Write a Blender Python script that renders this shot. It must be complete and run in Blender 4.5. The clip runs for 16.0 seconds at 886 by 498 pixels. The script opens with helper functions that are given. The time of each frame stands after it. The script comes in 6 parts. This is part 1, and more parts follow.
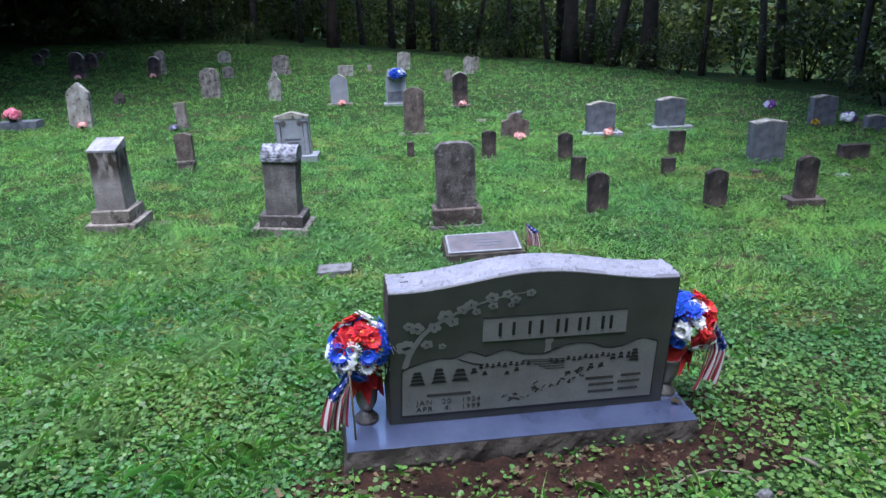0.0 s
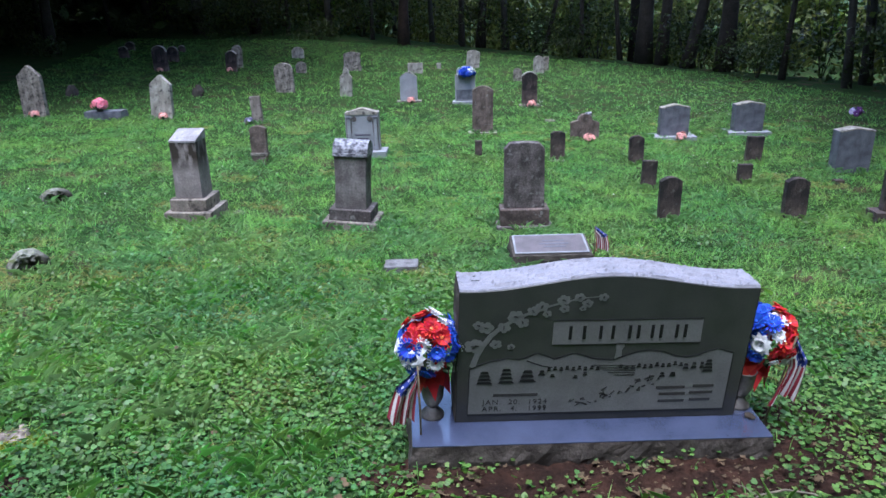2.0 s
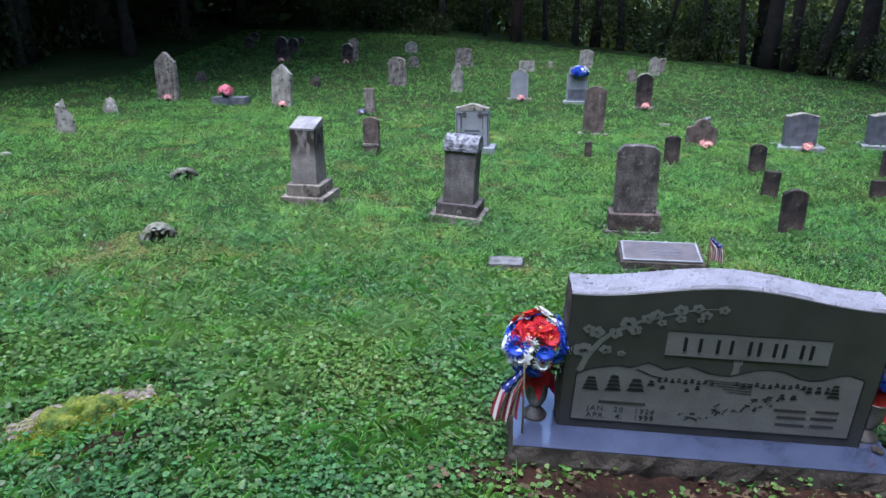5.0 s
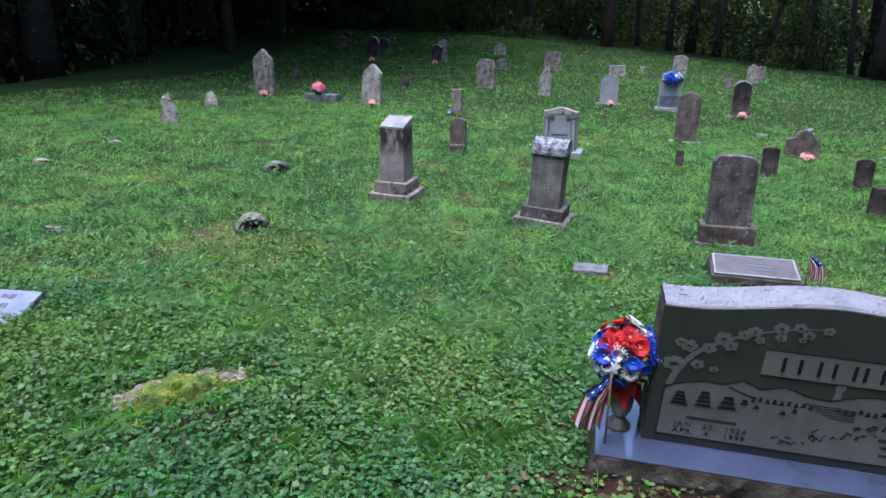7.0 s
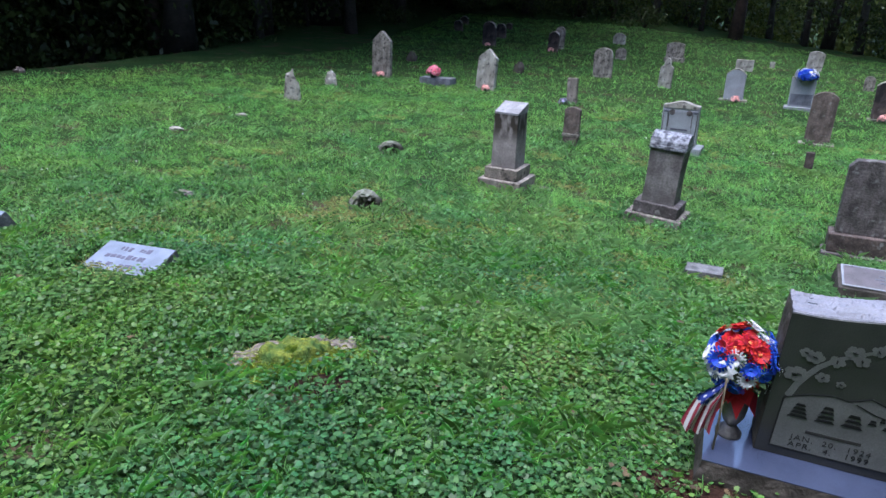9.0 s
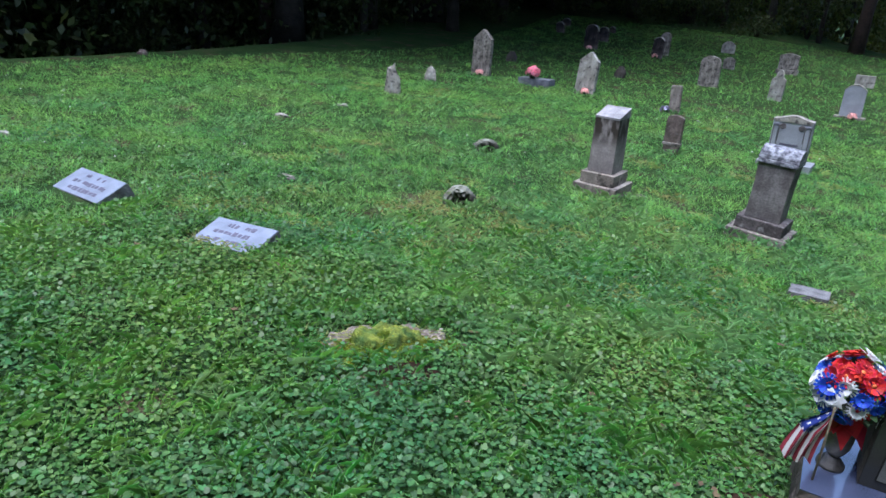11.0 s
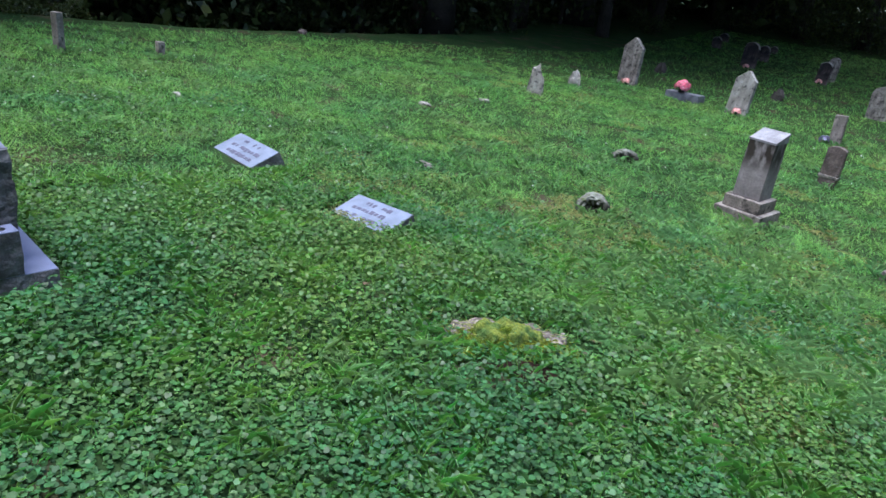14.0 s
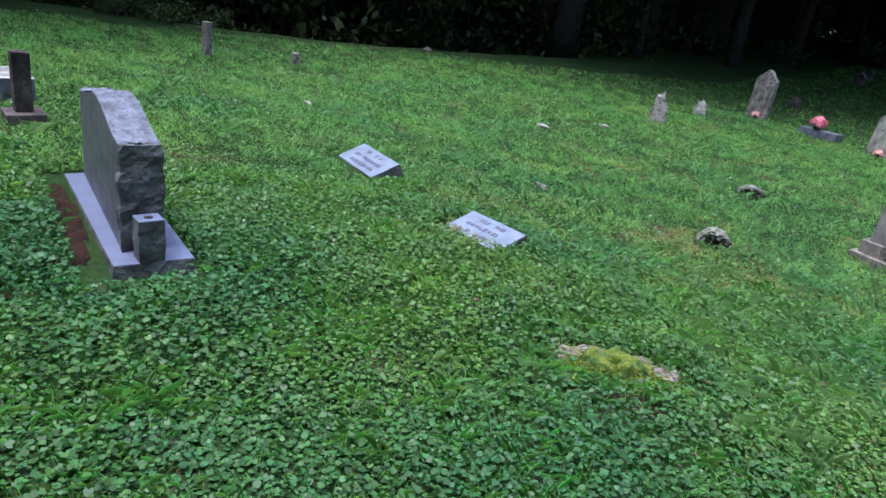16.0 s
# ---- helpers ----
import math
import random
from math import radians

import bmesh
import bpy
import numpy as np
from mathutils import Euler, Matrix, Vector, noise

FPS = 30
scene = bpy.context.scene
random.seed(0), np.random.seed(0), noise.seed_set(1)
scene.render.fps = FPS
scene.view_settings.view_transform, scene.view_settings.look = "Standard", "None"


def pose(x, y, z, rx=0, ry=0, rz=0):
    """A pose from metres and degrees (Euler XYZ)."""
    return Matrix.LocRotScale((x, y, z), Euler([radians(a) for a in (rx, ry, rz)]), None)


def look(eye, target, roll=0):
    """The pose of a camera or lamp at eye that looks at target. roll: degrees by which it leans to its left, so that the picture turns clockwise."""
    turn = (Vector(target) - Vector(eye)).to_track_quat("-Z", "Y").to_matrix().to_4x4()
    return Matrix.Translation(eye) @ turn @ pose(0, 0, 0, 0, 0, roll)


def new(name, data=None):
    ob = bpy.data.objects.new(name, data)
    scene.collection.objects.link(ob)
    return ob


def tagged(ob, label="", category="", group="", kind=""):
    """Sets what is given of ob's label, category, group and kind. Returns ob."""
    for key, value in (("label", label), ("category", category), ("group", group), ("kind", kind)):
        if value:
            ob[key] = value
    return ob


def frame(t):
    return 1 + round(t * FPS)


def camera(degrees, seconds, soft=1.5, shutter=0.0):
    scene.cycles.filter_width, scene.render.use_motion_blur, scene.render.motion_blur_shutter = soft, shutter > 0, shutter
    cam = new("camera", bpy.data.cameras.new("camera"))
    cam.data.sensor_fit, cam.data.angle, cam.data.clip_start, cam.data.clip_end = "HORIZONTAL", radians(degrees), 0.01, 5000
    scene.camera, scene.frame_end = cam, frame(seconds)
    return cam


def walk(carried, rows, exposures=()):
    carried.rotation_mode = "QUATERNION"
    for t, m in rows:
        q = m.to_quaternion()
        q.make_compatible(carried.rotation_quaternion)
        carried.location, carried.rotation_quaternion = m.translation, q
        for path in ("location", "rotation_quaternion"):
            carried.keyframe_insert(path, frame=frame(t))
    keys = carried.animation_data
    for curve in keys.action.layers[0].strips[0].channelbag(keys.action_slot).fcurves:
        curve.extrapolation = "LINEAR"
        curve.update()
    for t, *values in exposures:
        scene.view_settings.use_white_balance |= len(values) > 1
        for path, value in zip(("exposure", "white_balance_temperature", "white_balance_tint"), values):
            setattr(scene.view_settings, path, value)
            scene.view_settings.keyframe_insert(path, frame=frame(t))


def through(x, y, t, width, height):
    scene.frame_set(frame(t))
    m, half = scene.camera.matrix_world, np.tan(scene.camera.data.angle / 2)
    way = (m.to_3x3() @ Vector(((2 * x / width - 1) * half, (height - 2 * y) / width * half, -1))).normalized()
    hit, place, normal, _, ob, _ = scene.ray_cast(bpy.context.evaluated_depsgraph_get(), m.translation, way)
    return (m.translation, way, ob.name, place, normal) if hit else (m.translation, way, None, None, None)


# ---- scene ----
# ---------------------------------------------------------------- camera
PATH = [
    (0, (-0.093, -2.202, 1.602), (0.593, 2.448, -0.103), -2.42),
    (0.5, (-0.105, -2.201, 1.604), (0.486, 2.469, -0.082), -2.19),
    (1, (-0.115, -2.198, 1.602), (0.365, 2.485, -0.084), -2.16),
    (1.5, (-0.126, -2.197, 1.604), (0.238, 2.493, -0.091), -2.02),
    (2, (-0.137, -2.198, 1.605), (0.115, 2.498, -0.095), -1.88),
    (2.5, (-0.150, -2.202, 1.605), (-0.008, 2.500, -0.091), -1.68),
    (3, (-0.159, -2.202, 1.605), (-0.126, 2.500, -0.093), -1.56),
    (3.5, (-0.172, -2.203, 1.606), (-0.252, 2.499, -0.093), -1.37),
    (4, (-0.180, -2.200, 1.600), (-0.382, 2.498, -0.100), -1.15),
    (6.5, (-0.237, -2.212, 1.603), (-1.081, 2.417, -0.087), -0.47),
    (7, (-0.247, -2.218, 1.600), (-1.242, 2.383, -0.085), -0.15),
    (7.5, (-0.260, -2.229, 1.598), (-1.395, 2.334, -0.102), 0.68),
    (8, (-0.276, -2.239, 1.601), (-1.571, 2.270, -0.129), 0.93),
    (8.5, (-0.288, -2.247, 1.597), (-1.777, 2.190, -0.161), 1.13),
    (9, (-0.298, -2.254, 1.594), (-1.968, 2.110, -0.185), 1.11),
    (11.5, (-0.357, -2.309, 1.583), (-2.686, 1.727, -0.230), 3.65),
    (12, (-0.365, -2.316, 1.581), (-2.825, 1.634, -0.249), 4.21),
    (12.5, (-0.376, -2.320, 1.578), (-2.961, 1.540, -0.269), 4.65),
    (13, (-0.385, -2.327, 1.577), (-3.081, 1.453, -0.279), 5.53),
    (13.5, (-0.395, -2.338, 1.575), (-3.184, 1.367, -0.293), 6.45),
    (14, (-0.404, -2.351, 1.565), (-3.286, 1.279, -0.311), 7.03),
    (14.5, (-0.417, -2.359, 1.561), (-3.408, 1.180, -0.318), 7.50),
    (15, (-0.426, -2.370, 1.560), (-3.570, 1.034, -0.320), 8.11),
    (15.5, (-0.431, -2.383, 1.558), (-3.730, 0.882, -0.301), 8.46),
    (16, (-0.434, -2.395, 1.554), (-3.874, 0.733, -0.285), 8.55),
]
cam = camera(65.5, 16.0, soft=1.5)
walk(cam, [(t, look(eye, aim, roll)) for t, eye, aim, roll in PATH], exposures=[(0.0, 1.92, 5460, 10), (4.0, 1.80, 5480, 10), (16.0, 1.72, 5520, 8)])

# ---------------------------------------------------------------- world and sun
SUN_EL, SUN_AZ = 76.0, 200.0      # degrees; the sky is thinly overcast, light falls from high up
world = bpy.data.worlds.new("sky")
scene.world = world
world.use_nodes = True
wn = world.node_tree.nodes
sky = wn.new("ShaderNodeTexSky")
sky.sky_type = "NISHITA"
sky.sun_disc = False
sky.sun_elevation, sky.sun_rotation = radians(SUN_EL), radians(SUN_AZ)
sky.air_density, sky.dust_density, sky.ozone_density = 1.0, 2.5, 1.0
wn["Background"].inputs["Strength"].default_value = 0.15
world.node_tree.links.new(sky.outputs["Color"], wn["Background"].inputs["Color"])
sun_data = bpy.data.lights.new("sun", "SUN")
sun_data.energy, sun_data.angle, sun_data.color = 1.3, radians(28), (1.0, 0.98, 0.95)
sun = new("sun", sun_data)
sun.matrix_world = look((math.sin(radians(SUN_AZ)) * 20 * math.cos(radians(SUN_EL)), math.cos(radians(SUN_AZ)) * 20 * math.cos(radians(SUN_EL)), 20 * math.sin(radians(SUN_EL))), (0, 0, 0))

# ---------------------------------------------------------------- materials


def material(name, colour, rough=0.8, second=None, grain=40.0, patch=4.0, mix=0.5, bump=0.2, bump_scale=None, spec=0.4, metal=0.0, third=None, third_at=0.6, random_tint=0.0, coat=0.0, streak=0.0):
    """A principled surface with a fine grain, larger patches and optional blotches of a third colour."""
    m = bpy.data.materials.new(name)
    m.use_nodes = True
    nt = m.node_tree
    n, l = nt.nodes, nt.links
    b = n["Principled BSDF"]
    b.inputs["Roughness"].default_value = rough
    b.inputs["Metallic"].default_value = metal
    b.inputs["Specular IOR Level"].default_value = spec
    b.inputs["Coat Weight"].default_value = coat
    co = n.new("ShaderNodeTexCoord")
    src = co.outputs["Object"]
    if second is None:
        second = tuple(c * 0.75 for c in colour)

    def noise_node(scale, detail=6.0):
        t = n.new("ShaderNodeTexNoise")
        t.inputs["Scale"].default_value, t.inputs["Detail"].default_value = scale, detail
        l.new(src, t.inputs["Vector"])
        return t.outputs["Fac"]

    def mixed(fac, a, c):
        x = n.new("ShaderNodeMix")
        x.data_type = "RGBA"
        l.new(fac, x.inputs["Factor"])
        for sock, v in ((x.inputs[6], a), (x.inputs[7], c)):
            if isinstance(v, tuple):
                sock.default_value = (*v, 1)
            else:
                l.new(v, sock)
        return x.outputs[2]

    def ramp(fac, lo, hi):
        r = n.new("ShaderNodeMapRange")
        r.inputs["From Min"].default_value, r.inputs["From Max"].default_value = lo, hi
        l.new(fac, r.inputs["Value"])
        return r.outputs["Result"]

    big = ramp(noise_node(patch, 4.0), 0.36, 0.64)
    fine = noise_node(grain, 4.0)
    col = mixed(big, colour, second)
    dark = n.new("ShaderNodeHueSaturation")
    l.new(col, dark.inputs["Color"])
    v = ramp(fine, 0.25, 0.75)
    mr = n.new("ShaderNodeMapRange")
    mr.inputs["To Min"].default_value, mr.inputs["To Max"].default_value = 1.0 - mix * 0.5, 1.0 + mix * 0.5
    l.new(v, mr.inputs["Value"])
    l.new(mr.outputs["Result"], dark.inputs["Value"])
    col = dark.outputs["Color"]
    if third is not None:
        col = mixed(ramp(noise_node(patch * 2.3, 7.0), third_at - 0.06, third_at + 0.06), col, third)
    if streak:      # rain streaks and stains that run down the stone
        mp = n.new("ShaderNodeMapping")
        mp.inputs["Scale"].default_value = (1.0, 1.0, 0.34)
        l.new(src, mp.inputs["Vector"])
        st = n.new("ShaderNodeTexNoise")
        st.inputs["Scale"].default_value, st.inputs["Detail"].default_value = 11.0, 5.0
        l.new(mp.outputs["Vector"], st.inputs["Vector"])
        hv = n.new("ShaderNodeHueSaturation")
        sr = n.new("ShaderNodeMapRange")
        sr.inputs["From Min"].default_value, sr.inputs["From Max"].default_value = 0.3, 0.7
        sr.inputs["To Min"].default_value, sr.inputs["To Max"].default_value = 1.0 - streak, 1.0 + streak
        l.new(st.outputs["Fac"], sr.inputs["Value"])
        l.new(sr.outputs["Result"], hv.inputs["Value"])
        l.new(col, hv.inputs["Color"])
        col = hv.outputs["Color"]
    if random_tint:
        info = n.new("ShaderNodeNewGeometry")
        hs = n.new("ShaderNodeHueSaturation")
        for sock, lo, hi in (("Hue", 0.5 - 0.035 * random_tint, 0.5 + 0.02 * random_tint), ("Value", 1 - 0.58 * random_tint, 1 + 0.58 * random_tint)):
            r = n.new("ShaderNodeMapRange")
            r.inputs["To Min"].default_value, r.inputs["To Max"].default_value = lo, hi
            if sock == "Hue":
                w = n.new("ShaderNodeMath")
                w.operation = "FRACT"
                w2 = n.new("ShaderNodeMath")
                w2.operation = "MULTIPLY"
                w2.inputs[1].default_value = 7.3
                l.new(info.outputs["Random Per Island"], w2.inputs[0])
                l.new(w2.outputs[0], w.inputs[0])
                l.new(w.outputs[0], r.inputs["Value"])
            else:
                l.new(info.outputs["Random Per Island"], r.inputs["Value"])
            l.new(r.outputs["Result"], hs.inputs[sock])
        l.new(col, hs.inputs["Color"])
        col = hs.outputs["Color"]
    l.new(col, b.inputs["Base Color"])
    if bump:
        bp = n.new("ShaderNodeBump")
        bp.inputs["Strength"].default_value = bump
        bp.inputs["Distance"].default_value = 0.01
        l.new(noise_node(bump_scale or grain, 4.0), bp.inputs["Height"])
        l.new(bp.outputs["Normal"], b.inputs["Normal"])
    return m


def leaf_material(name, colour, second, rough=0.5, tint=1.0, through=0.35, patch=0.9):
    m = material(name, colour, rough, second=second, grain=30, patch=patch, mix=0.3, bump=0, spec=0.35, random_tint=tint)
    b = m.node_tree.nodes["Principled BSDF"]
    tr = m.node_tree.nodes.new("ShaderNodeBsdfTranslucent")
    mx = m.node_tree.nodes.new("ShaderNodeMixShader")
    mx.inputs["Fac"].default_value = through
    m.node_tree.links.new(b.inputs["Base Color"].links[0].from_socket, tr.inputs["Color"])
    m.node_tree.links.new(b.outputs[0], mx.inputs[1])
    m.node_tree.links.new(tr.outputs[0], mx.inputs[2])
    m.node_tree.links.new(mx.outputs[0], m.node_tree.nodes["Material Output"].inputs["Surface"])
    return m


M = {
    "polished": material("polished_dark_granite", (0.046, 0.046, 0.046), 0.17, second=(0.034, 0.034, 0.034), grain=300, patch=5, mix=0.7, bump=0.0, spec=0.5),
    "frosted": material("frosted_granite", (0.138, 0.139, 0.137), 0.6, second=(0.108, 0.109, 0.107), grain=300, patch=9, mix=0.5, bump=0.1),
    "etched_dark": material("etched_line", (0.006, 0.006, 0.007), 0.6, grain=200, mix=0.2, bump=0.0),
    # soil-brown stone, darkened further for the deep shade on the base front
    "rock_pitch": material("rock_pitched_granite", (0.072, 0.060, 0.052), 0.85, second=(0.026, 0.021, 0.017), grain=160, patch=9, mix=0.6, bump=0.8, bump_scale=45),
    # polished top, with the blue of the reflected sky mixed into its colour
    "steeled": material("sky_tinted_granite_top", (0.055, 0.066, 0.118), 0.07, second=(0.040, 0.049, 0.09), grain=380, patch=5, mix=0.4, bump=0.03, spec=0.9, coat=0.7),
    "grey_granite": material("grey_granite", (0.165, 0.166, 0.20), 0.5, second=(0.085, 0.086, 0.108), grain=180, patch=9, mix=0.7, bump=0.2),
    "grey_light": material("weathered_light_granite", (0.30, 0.305, 0.34), 0.75, second=(0.225, 0.23, 0.26), grain=240, patch=6, mix=0.5, bump=0.5, bump_scale=60),
    "marble": material("weathered_marble", (0.36, 0.335, 0.305), 0.85, second=(0.21, 0.19, 0.165), grain=120, patch=7, mix=0.45, bump=0.4, streak=0.3, third=(0.08, 0.07, 0.068), third_at=0.6),
    "marble_dirty": material("stained_marble", (0.265, 0.235, 0.208), 0.9, second=(0.14, 0.12, 0.105), grain=60, patch=9, mix=0.75, bump=0.45, streak=0.45, third=(0.055, 0.048, 0.044), third_at=0.58),
    "brown": material("dark_weathered_sandstone", (0.105, 0.078, 0.072), 0.92, second=(0.046, 0.034, 0.032), grain=70, patch=11, mix=0.8, bump=0.6, streak=0.5, third=(0.15, 0.143, 0.14), third_at=0.64),
    "grey_tablet": material("dark_grey_weathered_stone", (0.125, 0.108, 0.108), 0.92, second=(0.055, 0.045, 0.046), grain=60, patch=9, mix=0.85, bump=0.6, streak=0.5, third=(0.19, 0.182, 0.18), third_at=0.63),
    "red_stone": material("reddish_weathered_stone", (0.155, 0.118, 0.105), 0.92, second=(0.08, 0.06, 0.054), grain=70, patch=10, mix=0.8, bump=0.6, streak=0.5, third=(0.2, 0.18, 0.17), third_at=0.64),
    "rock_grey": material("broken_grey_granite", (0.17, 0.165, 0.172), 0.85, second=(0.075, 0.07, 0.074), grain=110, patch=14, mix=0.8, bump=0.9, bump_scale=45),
    # pitched tops: skylight from above painted in as a paler, bluer granite
    "skylit_top": material("skylit_pitched_granite", (0.225, 0.22, 0.265), 0.65, second=(0.18, 0.176, 0.21), grain=150, patch=8, mix=0.35, bump=0.5, bump_scale=60, third=(0.11, 0.105, 0.12), third_at=0.74),
    "skylit_rock": material("skylit_broken_granite", (0.195, 0.198, 0.25), 0.8, second=(0.095, 0.096, 0.122), grain=120, patch=16, mix=0.7, bump=0.9, bump_scale=50),
    "warm_marble": material("warm_weathered_marble", (0.27, 0.232, 0.206), 0.9, second=(0.165, 0.137, 0.12), grain=60, patch=7, mix=0.7, bump=0.45, streak=0.4, third=(0.05, 0.043, 0.038), third_at=0.6),
    "brown_top": material("lichen_crusted_stone", (0.32, 0.32, 0.365), 0.92, second=(0.06, 0.058, 0.075), grain=90, patch=32, mix=0.6, bump=0.7),
    "fieldstone": material("mossy_fieldstone", (0.22, 0.22, 0.185), 0.95, second=(0.11, 0.105, 0.085), grain=40, patch=9, mix=0.6, bump=0.9, third=(0.09, 0.11, 0.03), third_at=0.62),
    "white_slab": material("pale_marble_slab", (0.22, 0.245, 0.32), 0.5, second=(0.16, 0.178, 0.235), grain=160, patch=9, mix=0.25, bump=0.1),
    "slab_letters": material("grey_inlaid_letters", (0.105, 0.095, 0.14), 0.7, grain=100, mix=0.2, bump=0.0),
    "bronze": material("bronze_plaque", (0.2, 0.17, 0.18), 0.5, second=(0.15, 0.13, 0.135), grain=160, patch=12, mix=0.3, bump=0.2, metal=0.5),
    "soil": material("red_brown_soil", (0.034, 0.017, 0.012), 0.97, second=(0.016, 0.009, 0.007), grain=60, patch=9, mix=0.7, bump=0.9, spec=0.1),
    "bare_clay": material("pale_clay", (0.34, 0.29, 0.25), 0.97, second=(0.08, 0.06, 0.048), grain=60, patch=22, mix=0.6, bump=0.9),
    "dead_leaf": material("dead_leaf", (0.10, 0.068, 0.034), 0.85, second=(0.055, 0.038, 0.02), grain=60, patch=20, mix=0.4, bump=0.2, random_tint=0.35),
    "bark": material("dark_bark", (0.040, 0.030, 0.024), 0.95, second=(0.022, 0.017, 0.013), grain=22, patch=4, mix=0.7, bump=0.9, bump_scale=14),
    "pale_wood": material("weathered_pale_wood", (0.22, 0.19, 0.145), 0.9, second=(0.10, 0.082, 0.062), grain=80, patch=20, mix=0.6, bump=0.5),
    "bark_red": material("reddish_bark", (0.062, 0.036, 0.027), 0.95, second=(0.036, 0.022, 0.017), grain=22, patch=4, mix=0.7, bump=0.9, bump_scale=14),
    "bark_grey": material("grey_bark", (0.050, 0.044, 0.036), 0.95, second=(0.028, 0.024, 0.02), grain=22, patch=4, mix=0.6, bump=0.9, bump_scale=14),
    "clover": leaf_material("ground_ivy_leaf", (0.052, 0.142, 0.046), (0.100, 0.192, 0.040), 0.45, 0.8, through=0.32),
    "grass": leaf_material("grass_blade", (0.128, 0.340, 0.066), (0.182, 0.376, 0.068), 0.42, 0.8, through=0.4),
    "moss_bed": material("yellow_green_moss", (0.18, 0.20, 0.026), 0.95, second=(0.05, 0.095, 0.016), grain=110, patch=24, mix=0.8, bump=1.0, bump_scale=120),
    "tuft": leaf_material("long_grass_blade", (0.20, 0.40, 0.16), (0.26, 0.42, 0.15), 0.4, 0.5, through=0.5),
    "straw": leaf_material("dry_grass_blade", (0.34, 0.38, 0.12), (0.36, 0.34, 0.14), 0.7, 0.25, through=0.4),
    "yellow_moss": leaf_material("yellow_moss", (0.31, 0.34, 0.034), (0.14, 0.23, 0.03), 0.9, 0.6, through=0.4, patch=14),
    # woodland leaf in shaded, half-lit and sunlit colours, the light painted in
    "leaf_shaded": leaf_material("shaded_leaf", (0.032, 0.050, 0.012), (0.052, 0.072, 0.016), 0.5, 0.9, through=0.3, patch=0.4),
    "leaf_half_lit": leaf_material("half_lit_leaf", (0.075, 0.105, 0.020), (0.11, 0.13, 0.030), 0.5, 0.9, through=0.42, patch=0.3),
    "leaf_sunlit": leaf_material("sunlit_leaf", (0.105, 0.175, 0.022), (0.14, 0.205, 0.026), 0.5, 0.9, through=0.45, patch=0.4),
    "red": leaf_material("red_fabric_petal", (0.55, 0.018, 0.015), (0.42, 0.012, 0.014), 0.6, 0.45, through=0.2),
    "white": leaf_material("white_fabric_petal", (0.78, 0.78, 0.8), (0.66, 0.66, 0.7), 0.6, 0.2, through=0.2),
    "blue": leaf_material("blue_fabric_petal", (0.03, 0.08, 0.58), (0.018, 0.045, 0.4), 0.6, 0.5, through=0.2),
    "pink": leaf_material("coral_pink_fabric_petal", (0.85, 0.5, 0.47), (0.8, 0.36, 0.32), 0.6, 0.2, through=0.2),
    "hotpink": leaf_material("pink_fabric_petal", (0.78, 0.16, 0.26), (0.7, 0.3, 0.35), 0.6, 0.4, through=0.2),
    "purple": leaf_material("purple_fabric_petal", (0.16, 0.04, 0.28), (0.3, 0.14, 0.4), 0.6, 0.5, through=0.2),
    "lilac": leaf_material("lilac_fabric_petal", (0.55, 0.45, 0.75), (0.7, 0.65, 0.8), 0.6, 0.3, through=0.2),
    "yellow": leaf_material("yellow_fabric_petal", (0.7, 0.5, 0.03), (0.6, 0.4, 0.03), 0.6, 0.4, through=0.2),
    "orange": material("orange_flower_heart", (0.75, 0.2, 0.06), 0.7, grain=200, bump=0.3),
    "fake_leaf": leaf_material("dark_plastic_leaf", (0.02, 0.05, 0.02), (0.03, 0.06, 0.02), 0.4, 0.5, through=0.1),
    "vase": material("tarnished_metal_vase", (0.2, 0.185, 0.175), 0.45, second=(0.11, 0.1, 0.097), grain=90, patch=14, mix=0.4, bump=0.2, metal=0.6),
    "flag_red": material("red_flag_cloth", (0.30, 0.03, 0.055), 0.85, grain=500, mix=0.2, bump=0.1),
    "flag_white": material("white_flag_cloth", (0.66, 0.62, 0.64), 0.85, grain=500, mix=0.2, bump=0.1),
    "flag_blue": material("blue_flag_cloth", (0.02, 0.035, 0.22), 0.85, grain=500, mix=0.2, bump=0.1),
    "stick": material("wooden_flag_stick", (0.14, 0.11, 0.075), 0.7, grain=120, bump=0.2),
    "dark_plastic": material("dark_plastic", (0.02, 0.02, 0.022), 0.4, grain=90, bump=0.0),
    "white_petal_wild": material("white_clover_bloom", (0.7, 0.7, 0.68), 0.8, grain=90, bump=0.0, random_tint=0.3),
}


